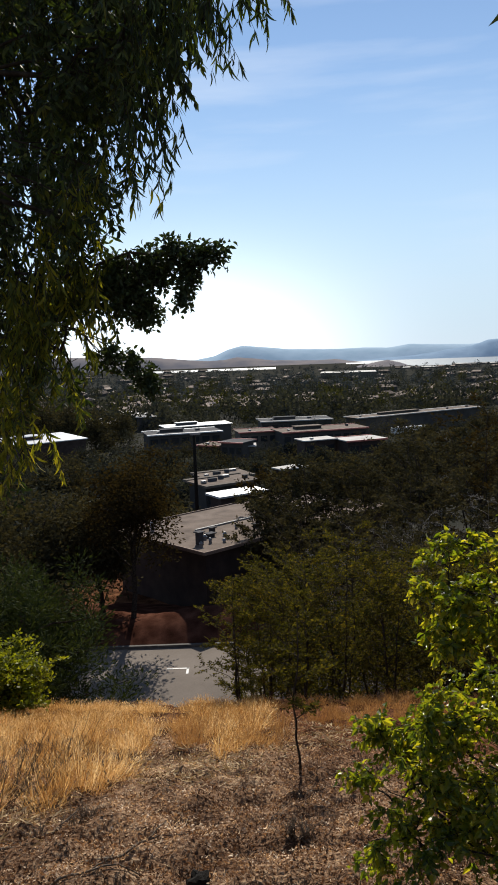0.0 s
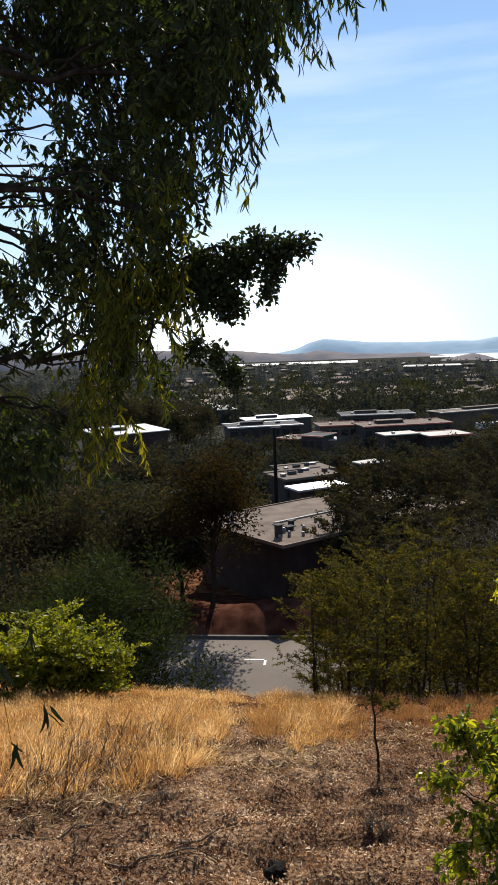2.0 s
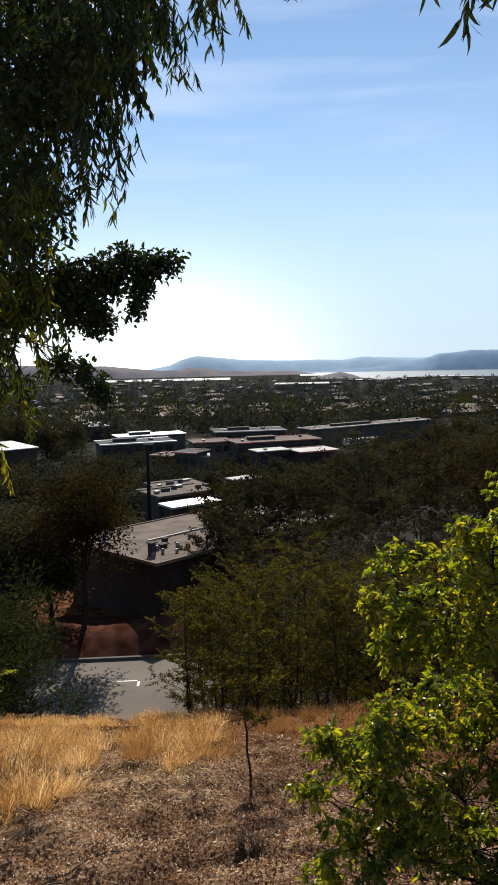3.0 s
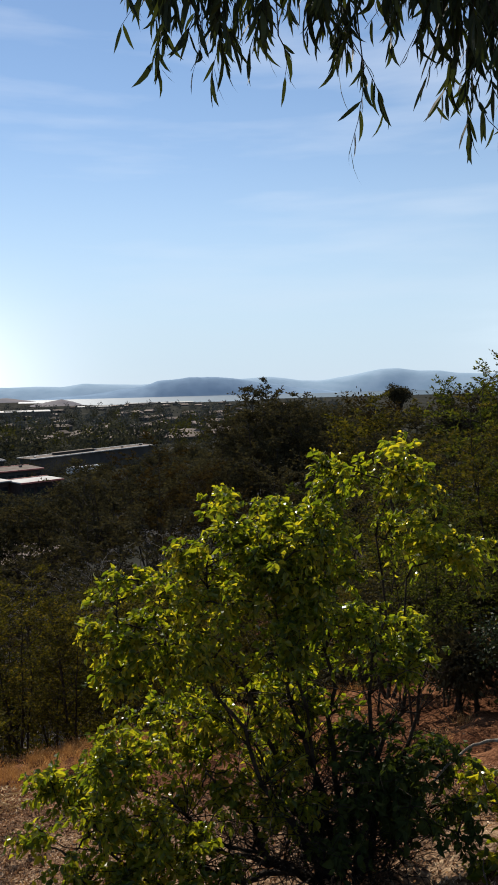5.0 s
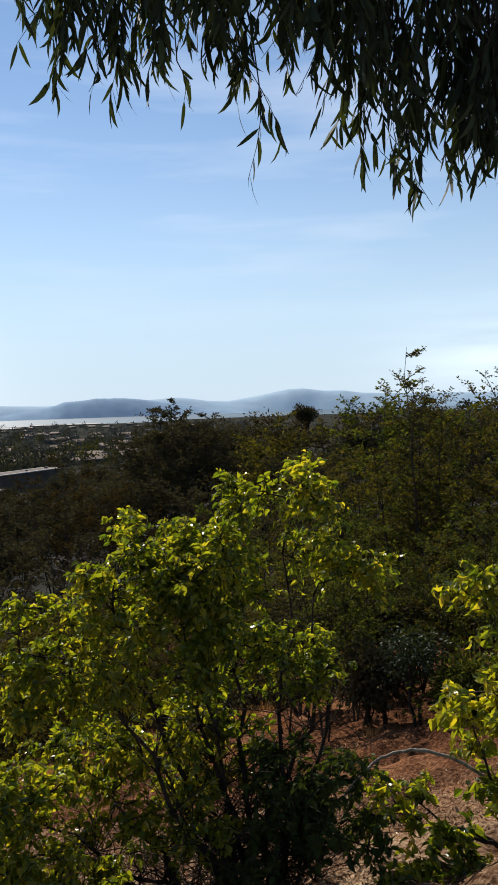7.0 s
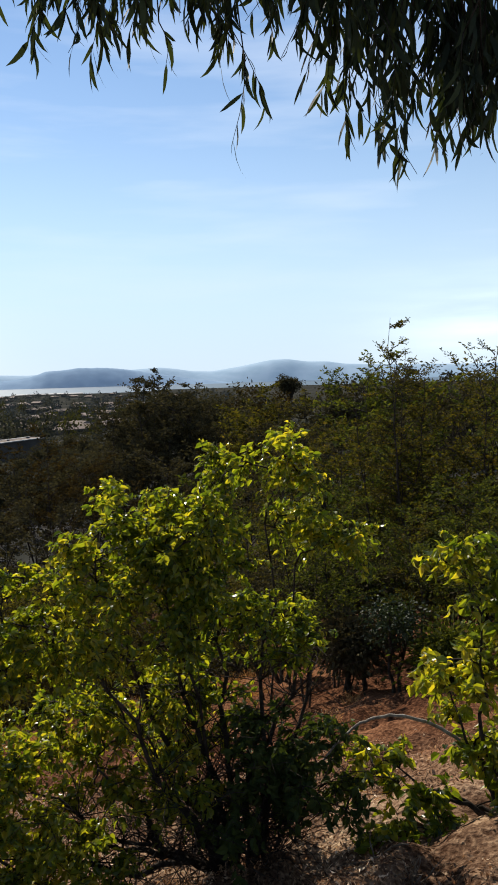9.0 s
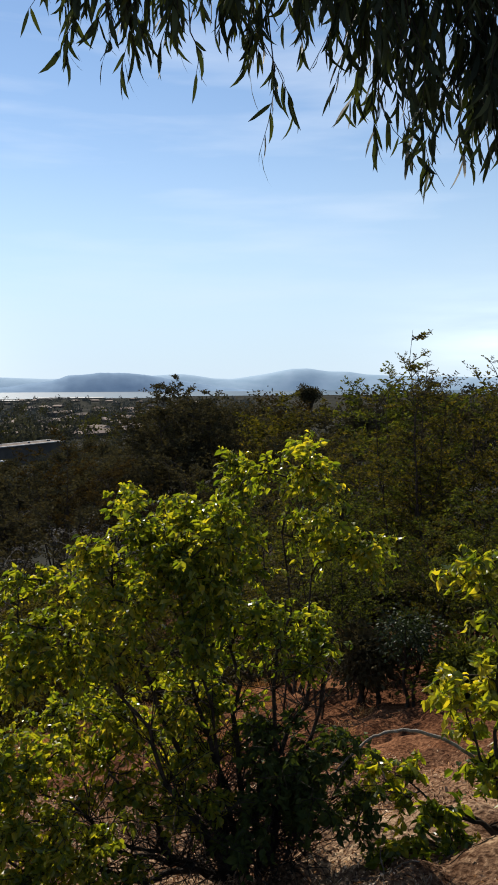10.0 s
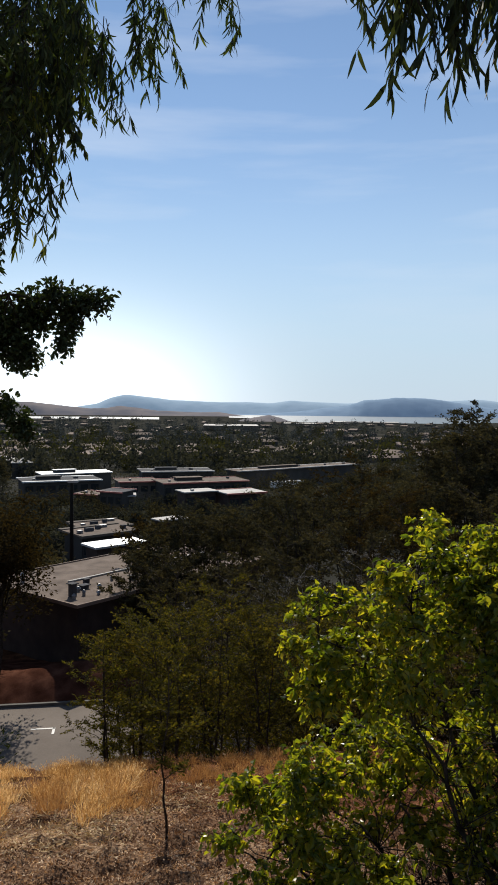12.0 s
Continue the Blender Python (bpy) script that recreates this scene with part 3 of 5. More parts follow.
# ---- trees ----
def crown_points(centre, radii, clumps, per, spread, seed, hollow=0.2):
    """Leaf places in uneven clumps that fill an ellipsoid. Returns clump centres, leaf places and ways out."""
    r = np.random.default_rng(seed)
    u = unit(r.normal(size=(clumps, 3)))
    lob = 0.78 + 0.38 * np.sin(u @ r.normal(size=3) * 3.1 + r.uniform(0, 6)) * np.cos(u @ r.normal(size=3) * 2.3)
    rad = (hollow + (1 - hollow) * r.uniform(0, 1, clumps) ** 0.6) * lob
    cen = np.asarray(centre) + u * rad[:, None] * np.asarray(radii)
    size = spread * r.uniform(0.6, 1.4, clumps)
    pos = np.repeat(cen, per, axis=0) + r.normal(size=(clumps * per, 3)) * np.repeat(size, per)[:, None] * np.array([1, 1, 0.7])
    out = unit(pos - np.repeat(cen, per, axis=0) + 0.25 * r.normal(size=pos.shape) * np.repeat(size, per)[:, None])
    return cen, pos, out


def tree(name, label, place, top, rx, rz, mat, leaf, aspect=0.5, clumps=60, per=40, spread=0.5, trunk_r=0.15, bark=None, seed=1, shape=CARD, droop=0.2, low=None, stems=1, group="", category="tree"):
    """A tree with a tapered trunk, limbs to its clumps and a crown of leaves."""
    x, y = place
    z0 = ground_z(x, y) - 0.1
    bark = bark or M_bark
    h = top - z0
    root = thing(name, label, category, (x, y, z0), group=group)
    c = np.array([0, 0, h - rz])
    cen, pos, out = crown_points(c, (rx, rx, rz), clumps, per, spread, seed)
    keep = pos[:, 2] > (0.12 * h if low is None else low)
    pos, out = pos[keep], out[keep]
    lines = []
    r = np.random.default_rng(seed + 99)
    for s in range(stems):
        foot = np.array([0, 0, 0]) if stems == 1 else np.array([*r.normal(size=2) * rx * 0.12, 0])
        tip = c + np.array([*r.normal(size=2) * rx * (0.15 if stems == 1 else 0.4), rz * 0.5])
        ax = bend(foot, tip, 9, wobble=0.06)
        wood("trunk", [(ax, np.linspace(trunk_r, trunk_r * 0.2, 9))], bark, root, 6)
        for q in cen[s::stems][: 16 if stems > 1 else min(22, clumps // 3)]:
            k = int(np.clip(np.argmin(np.linalg.norm(ax - q, axis=1)) - 2, 1, 7))
            lines.append((bend(ax[k], q, 5, 0.06, 0.08), np.linspace(trunk_r * 0.35, trunk_r * 0.06, 5)))
    tagged(wood("branchwork", lines, bark, root, 3), kind="stuff")
    out[:, 2] -= droop
    n = len(pos)
    leaves("crown", pos, out, leaf * r.uniform(0.6, 1.3, n), leaf * aspect * r.uniform(0.7, 1.2, n), shape, mat, root)
    return root


def at(bearing, dist):
    p = polar(bearing, dist)
    return (float(p[0]), float(p[1]))


def rise(elev, dist):
    return 1.6 + dist * math.tan(radians(elev * 1.03))


# trees round the road and the near building
tree("tree", "rust-brown broadleaf tree in front of the brown building", at(9.2, 41.5), rise(-5.6, 41.5), 3.6, 3.6, M_rust, 0.22, clumps=170, per=60, spread=0.32, trunk_r=0.2, seed=11)
tree("tree", "dark dense tree beside the road", at(15, 43), rise(-8.6, 43), 3.2, 3.6, M_dark, 0.26, clumps=150, per=48, spread=0.36, trunk_r=0.22, seed=12)
tree("tree", "dark dense tree beside the road", at(20.5, 41), rise(-7.5, 41), 3.4, 4.0, M_dark, 0.26, clumps=150, per=48, spread=0.36, trunk_r=0.22, seed=13)
tree("tree", "dark dense tree beside the road", at(26, 40), rise(-7.0, 40), 3.6, 4.0, M_dark, 0.26, clumps=150, per=48, spread=0.36, trunk_r=0.22, seed=14)
tree("tree", "dark tree against the wall of the brown building", at(11.4, 44.5), rise(-9.0, 44.5), 3.0, 3.4, M_dark, 0.24, clumps=150, per=60, spread=0.34, trunk_r=0.16, seed=15)
tree("pine_tree", "soft grey-green rounded young pine on the slope", at(18.0, 20), rise(-10.9, 20), 3.3, 4.0, M_pine, 0.17, 0.2, droop=-0.5, clumps=380, per=100, spread=0.22, trunk_r=0.14, seed=16)


for b, d, e, r in [(22.5, 27, -13.4, 2.8), (17.6, 28, -14.2, 2.6), (26, 25, -13.0, 2.6)]:
    tree("bush", "dark dense bush behind the young pine", at(b, d), rise(e, d), r, 2.2, M_dark, 0.2, clumps=110, per=50, spread=0.34, trunk_r=0.08, seed=int(220 + b), stems=3, low=0.1, group="bushes behind the pine", category="bush")

# feathery young trees beyond the grass
def spray_tree(name, label, place, top, wide, mat, leaf, seed, stems=3, boughs=15, low=0.16, trunk_r=0.03, aspect=0.42, group="", full=1.0, spread=0.5, bark=None):
    """A slender tree: thin stems, rising boughs, and flat sprays of twigs with two rows of leaflets."""
    r = np.random.default_rng(seed)
    x, y = place
    z0 = ground_z(x, y) - 0.1
    h = top - z0
    root = thing(name, label, "tree", (x, y, z0), group=group)
    up = np.array([0, 0, 1.0])
    twig, P, A, N = [], [], [], []
    turn0 = r.uniform(0, 6.28)
    for s in range(stems):
        a = turn0 + 6.28 * s / stems + r.normal() * 0.4
        flat = np.array([math.cos(a), math.sin(a), 0])
        axis = bend(flat * 0.05 * wide * (stems > 1), flat * wide * spread * r.uniform(0.4, 1) * (1 if stems > 1 else 0.3) + up * h * r.uniform(0.8, 1.0 if s else 0.97), 12, 0, 0.025)
        wood("trunk", [(axis, np.linspace(trunk_r, trunk_r * 0.12, 12) * r.uniform(0.7, 1.0))], bark or M_bark, root, 6)
        for t in np.clip(np.linspace(low, 0.98, boughs) + r.normal(size=boughs) * 0.02, 0.05, 0.99):
            k = int(t * 11)
            p0 = axis[k] + (axis[min(k + 1, 11)] - axis[k]) * (t * 11 - k)
            az = r.uniform(0, 6.28)
            shape = math.sin(math.pi * min(1.0, 0.22 + 0.7 * (t - low) / (1 - low)))
            reach = wide * (0.25 + 0.75 * shape) * r.uniform(0.4, 1.0)
            br = bend(p0, p0 + np.array([math.cos(az) * reach, math.sin(az) * reach, reach * r.uniform(0.2, 1.1)]), 7, 0.06, 0.05)
            twig.append((br, np.linspace(trunk_r * 0.3, trunk_r * 0.07, 7)))
            d = unit(br[-1] - br[0])
            lat = unit(np.cross(d, up))
            for tt in r.uniform(0.2, 1.0, int(full * r.integers(9, 16))):
                j = min(int(tt * 6), 5)
                q = br[j] + (br[j + 1] - br[j]) * (tt * 6 - j)
                w = unit(d * 0.6 + lat * r.choice([-1, 1]) * r.uniform(0.2, 1.0) + r.normal(size=3) * 0.15 + up * r.uniform(-0.15, 0.35))
                L = reach * r.uniform(0.16, 0.36) + leaf * 1.6
                n = int(L / (leaf * 0.40)) + 3
                u = np.linspace(0.08, 1, n)[:, None]
                line = q + w * L * u - up * L * 0.16 * u * u
                if leaf < 0.1:
                    twig.append((line[[0, n - 1]], np.array([0.10, 0.04]) * trunk_r))
                across = unit(np.cross(w, up)) * np.where(np.arange(n) % 2, 1, -1)[:, None]
                P.append(line)
                A.append(unit(w * 0.6 + across + r.normal(size=(n, 3)) * 0.55))
                N.append(up * 0.4 + r.normal(size=(n, 3)))
    tagged(wood("branchwork", twig, bark or M_bark, root, 3), kind="stuff")
    P, A, N = np.concatenate(P), np.concatenate(A), np.concatenate(N)
    L = leaf * r.uniform(0.6, 1.25, len(P))
    leaves("crown", P, A, L, L * aspect, CARD, mat, root, face=N)
    return root


for i, (b, d, e, w) in enumerate([(21.6, 14.2, -19.9, 1.1), (18.8, 13.9, -20.6, 0.85), (24.5, 14, -19.4, 1.1)]):
    spray_tree("bush", "bright yellow-green bush with layered sprays beside the grass", at(b, d), rise(e, d), w, M_lime, 0.085, 17 + i, 6, 10, 0.12, 0.03, 0.55, "yellow-green bushes", 0.9, 0.9)
for i, (b, d, e, r) in enumerate([(1.5, 14.3, -15.4, 0.85), (-0.8, 15.5, -14.6, 1.1), (-3.6, 15.0, -13.4, 1.3), (-6.8, 15.8, -12.6, 1.4), (-10.2, 15.2, -14.6, 1.2), (-14.2, 16, -14.4, 1.4), (-18.5, 15.5, -14.6, 1.4), (-23, 16.5, -14.0, 1.5)]):
    spray_tree("feathery_tree", "slender olive-green feathery young tree above dry grass", at(b, d), rise(e, d), r, M_feather, 0.062, 30 + i, 3 if i else 2, 17, 0.12, 0.032, group="feathery young trees")
for i, (b, d, e, r) in enumerate([(0.2, 18.8, -16.6, 1.0), (-2.4, 19, -15.0, 1.4), (-5.6, 18.5, -14.2, 1.5), (-9, 19, -14.4, 1.6), (-12.6, 19.5, -14.4, 1.6), (-16.4, 19, -14.2, 1.6), (-20.6, 19.5, -13.6, 1.7), (-25, 20, -12.6, 1.8), (-28.5, 17, -13.5, 1.5)]):
    spray_tree("feathery_tree", "dull olive feathery young tree behind the grass", at(b, d), rise(e, d), r, M_olive, 0.085, 230 + i, 3, 17, 0.06, 0.035, group="feathery young trees")
spray_tree("sapling", "thin bare-stemmed olive sapling on the litter slope", at(-3.0, 7.1), rise(-17.5, 7.1), 0.36, M_feather, 0.045, 50, 1, 13, 0.38, 0.02)

# dark woods beyond the road
for b, d, e, r in [(15.2, 40, -14.5, 1.8), (18, 40, -14, 2.2), (23, 39, -13, 2.4), (28, 38, -12, 2.6)]:
    tree("bush", "dark dense bush at the far side of the road", at(b, d), rise(e, d), r, 1.8, M_dark, 0.24, clumps=70, per=50, spread=0.4, trunk_r=0.08, seed=int(200 + b), stems=3, low=0.1, group="roadside bushes", category="bush")
k = 0
CREST_WOODS = [(-24, 78, -1.6, 4.5), (-28, 84, -0.6, 4.5), (-30.5, 82, -0.5, 4.2), (-33, 86, -0.3, 4.5), (-38.5, 84, -0.2, 4.2), (-41, 86, -0.2, 4.2), (-43.5, 88, 0.0, 4.2), (-47, 76, 0.0, 4.2), (-31, 52, -3.0, 3.6), (-36, 56, -2.4, 3.6), (-20.5, 55, -3.4, 4.0), (-32, 66, -1.2, 4.0)]
SLOPE_WOODS = [(-2.2, 47, -9.0, 2.3), (-0.6, 45.5, -9.9, 1.6), (-1.6, 54, -8.4, 2.2), (-4.4, 48, -7.4, 2.8), (-7, 48, -6.9, 3.0), (-10, 46, -6.4, 3.2), (-13.5, 48, -5.2, 3.6), (-17, 47, -4.2, 3.6), (-4, 38, -10.8, 2.2), (-8.5, 36, -9.8, 2.5), (-13, 37, -9.0, 2.8), (-17.5, 36, -8.0, 2.8), (-22, 38, -7.0, 3.0), (-27, 40, -5.6, 3.2), (-11, 27, -12.6, 2.0), (-16, 26, -12.2, 2.2), (-21, 27, -11.6, 2.2)]
for b, d, e, r in SLOPE_WOODS:
    spray_tree("tree", "dark twiggy grey-brown tree in the wooded slope below", at(b, d), rise(e, d), r * 1.15, (M_dark, M_dark, M_rust, M_dark, M_dark)[k % 5], 0.20 * d / 45, 60 + k, 4, 16, 0.08, 0.10, 0.5, "woods on the slope", 0.85, 0.6)
    k += 1
for b, d, e, r in CREST_WOODS:
    tree("tree", "dark brownish-green tree in the wooded slope below", at(b, d), rise(e, d), r, r * 1.15, M_dark if k % 5 else M_rust, 0.24 * d / 48, clumps=170, per=32, spread=0.09 * r, trunk_r=0.2, seed=60 + k, group="woods on the slope")
    k += 1
for b, d, e, r in [(-23.0, 60, -0.4, 2.8), (-24.8, 64, 0.7, 2.2), (-27.0, 62, 0.0, 2.8), (-25.4, 58, -1.2, 3.4), (-28.8, 60, -1.4, 3.2)]:
    spray_tree("tree", "dark lacy tree standing above the wooded slope", at(b, d), rise(e, d), r * 1.1, M_dark, 0.24, 600 + k, 4, 18, 0.1, 0.12, 0.5, "lacy trees on the crest", 0.9, 0.6)
    k += 1
# dark undergrowth below the feathery trees
for i, (b, d, e, w) in enumerate([(-2.8, 23.5, -19.0, 1.5), (-6.2, 23, -18.6, 1.8), (-9.8, 23.4, -18.2, 1.8), (-13.6, 22.6, -18.4, 1.8), (-17.4, 22, -18.2, 1.8), (-21.2, 21.5, -17.6, 1.8), (-25, 20.5, -17.4, 1.8), (-28.6, 18.5, -17.6, 1.7), (-31.6, 15, -18.2, 1.3)]):
    tree("bush", "dull grey-green low undergrowth bush", at(b, d), rise(e, d), w, 1.3, M_pine if i % 2 else M_dark, 0.12, clumps=120, per=50, spread=0.22, trunk_r=0.05, seed=700 + i, stems=3, low=0.02, group="undergrowth", category="bush")
for i, (b, d, e, w) in enumerate([(-34.5, 12.5, -13.2, 1.1), (-38.4, 13, -12.2, 1.2), (-41.8, 12.6, -12.6, 1.1), (-45.6, 13, -11.6, 1.2), (-49.2, 12.4, -12.2, 1.1), (-53, 12.6, -11.6, 1.2), (-40, 9.8, -17.6, 0.5), (-47.2, 9.2, -18.4, 0.5)]):
    tree("bush", "dark low bush under the thin trees of the red slope", at(b, d), rise(e, d), w, 0.7 if d > 11 else 0.35, M_greenish if i % 2 else M_dark, 0.08, clumps=90, per=50, spread=0.16, trunk_r=0.04, seed=720 + i, stems=3, low=0.02, group="bushes on the red slope", category="bush")
# tall dark trees behind the bright-roofed warehouse
for i, (b, d, e, r) in enumerate([(9.6, 220, -3.4, 5.5), (11.4, 212, -2.8, 6.5), (13.2, 205, -2.1, 7.5), (15.4, 200, -1.8, 7.5), (17.6, 196, -2.0, 7.5), (20, 192, -1.6, 7.5)]):
    tree("tree", "tall dark tree behind the bright-roofed warehouse", at(b, d), rise(e, d), r, r * 1.1, M_dark, 0.7, clumps=110, per=34, spread=0.1 * r, trunk_r=0.35, seed=740 + i, group="trees behind the warehouse")
# bare grey brush between the dark trees
for i, (b, d, e, r) in enumerate([(-5.2, 30, -14.2, 1.5), (-8.4, 31, -12.6, 1.6), (-10.8, 30, -12.4, 1.4), (-14.2, 31, -11.0, 1.7), (-18.6, 32, -9.8, 1.6)]):
    spray_tree("bare_bush", "grey leafless brush between the dark trees", at(b, d), rise(e, d), r, M_graytwig, 0.10, 640 + i, 5, 12, 0.2, 0.03, 0.16, "bare brush", 0.5, 0.8, M_bark_pale)
# olive trees on the spur
for b, d, e, r in [(-31, 28, -5.5, 2.0), (-35, 26, -4.0, 2.1), (-39, 24, -2.6, 2.0), (-42.5, 22, -0.6, 1.9), (-46, 24, -1.6, 2.2), (-50, 22, -1.0, 2.2), (-54, 20, 0.5, 2.2), (-37, 38, -2.0, 2.8), (-33.5, 44, -1.6, 3.0), (-41, 40, -1.0, 3.0), (-45.5, 42, -0.2, 3.2)]:
    spray_tree("tree", "olive-green thin-crowned tree on the spur", at(b, d), rise(e, d), r * 1.2, (M_olive, M_greenish, M_dark)[k % 3], 0.13 * d / 22, 90 + k, 3, 18, 0.12, 0.06, 0.42, "olive trees on the spur", 0.85, 0.6)
    k += 1
for b, d, e, r in [(-30, 19, -11, 1.4), (-33.5, 17, -9, 1.4), (-37, 16.5, -7, 1.4), (-40.5, 16, -4.6, 1.5), (-44, 15.5, -3.2, 1.5), (-47.5, 15, -2.4, 1.6), (-51.5, 15, -2, 1.7), (-56, 15, -2, 1.7)]:
    spray_tree("tree", "slender olive-green tree with layered sprays on the spur", at(b, d), rise(e, d), r, M_greenish if k % 2 else M_olive, 0.08, 90 + k, 3, 18, 0.14, 0.045, 0.42, "slender trees on the spur", 1.0, 0.55)
    k += 1
for b, d, e, w in [(-43.8, 14.5, 4.3, 0.7), (-42.8, 15, 2.8, 0.8), (-35.4, 21, 1.2, 0.9), (-50.4, 15, 2.4, 0.9)]:
    spray_tree("tree", "tall wispy tree rising above the ridge line", at(b, d), rise(e, d), w, M_olive, 0.06, 130 + k, 3, 18, 0.3, 0.04, 0.4, "wispy trees", 0.7, 0.9)
    k += 1
tree("tree", "dark flat-topped pine on the ridge line", at(-35.2, 95), rise(-0.15, 95), 1.9, 0.9, M_dark, 0.26, clumps=80, per=50, spread=0.26, trunk_r=0.25, seed=131)
for b, d, e, r in [(-49, 80, 0.6, 4.2), (-52.5, 84, 0.9, 4.5), (-45, 90, -0.1, 4.0)]:
    tree("tree", "dark round tree on the ridge line", at(b, d), rise(e, d), r, r, M_dark, 0.34, clumps=150, per=45, spread=0.12 * r, trunk_r=0.25, seed=132 + k, group="ridge trees")
    k += 1
tree("small_tree", "small dark tree with a round crown on the rust-red slope", at(-43.4, 9.2), rise(-16.0, 9.2), 0.36, 0.34, M_oak, 0.05, 0.5, clumps=50, per=40, spread=0.09, trunk_r=0.03, seed=140, stems=2, low=0.75)
for b, d in [(-33.5, 10.8), (-36.5, 9.8), (-38.6, 10.6), (-40.6, 11.8), (-45.2, 11.6), (-46.5, 10.4), (-48.4, 11.6), (-50, 9.6), (-53, 10.8)]:
    spray_tree("small_tree", "thin-stemmed young tree on the rust-red slope", at(b, d), rise(-8.2 + 2.2 * math.sin(b * 3.1), d + 1.6 * math.sin(b * 7)), 0.8, M_olive if int(b) % 2 else M_greenish, 0.052, int(150 - b), 2, 14, 0.22, 0.02, 0.4, "thin trees on the red slope", 0.9, 0.6)


# ---- near shrub ----
def big_shrub(name, label, foot, masses, mat, leaf, seed, stems, thick=1.0, stem_r=0.024, bare=0, drop=0.5):
    """A many-stemmed shrub: crooked stems fan out from the foot, boughs run into the leafy masses, and leaves hang in two rows from arching twigs.
    masses: bearing, angle above the viewer's level, half width and half height in degrees, distance."""
    r = np.random.default_rng(seed)
    root = thing(name, label, "shrub", foot)
    foot = np.array(foot)
    up = np.array([0, 0, 1.0])
    axes, twig, P, A, N = [], [], [], [], []
    for b, e, d in stems:
        tip = polar(b, d, rise(e, d)) - foot
        ax = bend(unit(tip * np.array([1, 1, 0])) * 0.06, tip, 12, -0.05, 0.08)
        axes.append(ax)
        wood("stem", [(ax, np.linspace(stem_r, stem_r * 0.2, 12) * r.uniform(0.7, 1.15))], M_bark, root, 7)
    nodes = np.concatenate([ax[4:] for ax in axes])
    for b, e, wide, tall, d in masses:
        sx, sz = d * math.tan(radians(wide)), d * math.tan(radians(tall))
        sy = 0.16 + 0.55 * min(sx, sz)
        c = polar(b, d, rise(e, d)) - foot
        right, fwd = np.array([math.cos(radians(b)), math.sin(radians(b)), 0]), np.array([-math.sin(radians(b)), math.cos(radians(b)), 0])
        count = max(3, int(round(sx * sz / 0.0032)))
        for _ in range(count):
            u = unit(r.normal(size=3)) * r.uniform(0.1, 1) ** 0.42
            q = c + right * u[0] * sx + fwd * u[1] * sy + up * u[2] * sz
            near = nodes[int(np.argmin(np.linalg.norm(nodes - q, axis=1) + np.maximum(0, nodes[:, 2] - q[2]) * 1.5))]
            main = bend(near, q, 7, 0.05, 0.09)
            twig.append((main, np.linspace(0.007, 0.003, 7)))
            nodes = np.concatenate([nodes, main[3:6]])
            out = unit(unit(q - near) + 0.5 * unit(u * np.array([1, 1, 0.6]) + 1e-6) + up * 0.25)
            for _k in range(int(round(thick * r.integers(4, 8)))):
                w = unit(out + r.normal(size=3) * 0.75)
                L = r.uniform(0.07, 0.19)
                n = int(L / 0.0145) + 2
                t = np.linspace(0.1, 1, n)[:, None]
                start = main[r.integers(3, 7)]
                line = start + w * L * t - up * L * 0.35 * t * t
                twig.append((line[[0, n // 2, n - 1]], np.array([0.0026, 0.002, 0.0012])))
                across = unit(np.cross(w, up) + 1e-6) * np.where(np.arange(n) % 2, 1, -1)[:, None]
                P.append(line + r.normal(size=(n, 3)) * 0.006)
                A.append(unit(w * 0.35 + across * 0.6 - up * drop + r.normal(size=(n, 3)) * 0.32))
                N.append(np.array([0, -0.35, 0.3]) + r.normal(size=(n, 3)) * 0.6)
    for _ in range(bare):
        ax = axes[r.integers(len(axes))]
        a = ax[r.integers(1, 9)]
        twig.append((bend(a, a + r.normal(size=3) * np.array([0.28, 0.28, 0.12]) + up * 0.22, 6, 0.05, 0.12), np.linspace(0.004, 0.0013, 6)))
    tagged(wood("twig_growth", twig, M_bark, root, 3), kind="stuff")
    P, A, N = np.concatenate(P), np.concatenate(A), np.concatenate(N)
    n = len(P)
    L = leaf * r.uniform(0.5, 1.25, n)
    leaves("foliage", P, A, L, L * r.uniform(0.52, 0.72, n), OVATE, mat, root, face=N)
    return root


fx, fy = at(-31.7, 4.2)
SHRUB = [(-36.2, -6.3, 1.7, 3.4, 4.4), (-31.2, -6.8, 1.8, 2.5, 4.4), (-21.9, -8.6, 1.9, 1.3, 4.5), (-23.6, -12.6, 6.2, 3.0, 4.2), (-29.4, -12.3, 5.2, 3.6, 4.1), (-38.2, -11.2, 4.0, 2.3, 4.4), (-16.4, -15.9, 3.6, 3.2, 4.1), (-23.2, -17.6, 7.0, 3.4, 4.0), (-31.2, -16.4, 3.2, 3.2, 4.2), (-15.8, -20.4, 3.2, 2.0, 4.1), (-14.6, -25.8, 4.6, 2.4, 4.0), (-10.8, -29.0, 4.2, 3.4, 3.9), (-18.4, -29.2, 4.6, 3.6, 3.9), (-26.8, -27.4, 3.0, 2.8, 4.1), (-15.6, -33.6, 8.0, 2.2, 3.7), (-24.0, -22.4, 6.0, 2.4, 4.3), (-22.5, -26.5, 4.0, 2.2, 4.3), (-29.0, -21.5, 3.6, 2.2, 4.4), (-26.0, -9.8, 3.0, 1.8, 4.4), (-35.0, -18.8, 3.2, 2.6, 4.4)]
SHRUB_BACK = [(-19.0, -23.6, 4.6, 1.8, 4.45), (-28.5, -24.5, 3.0, 1.8, 4.5)]
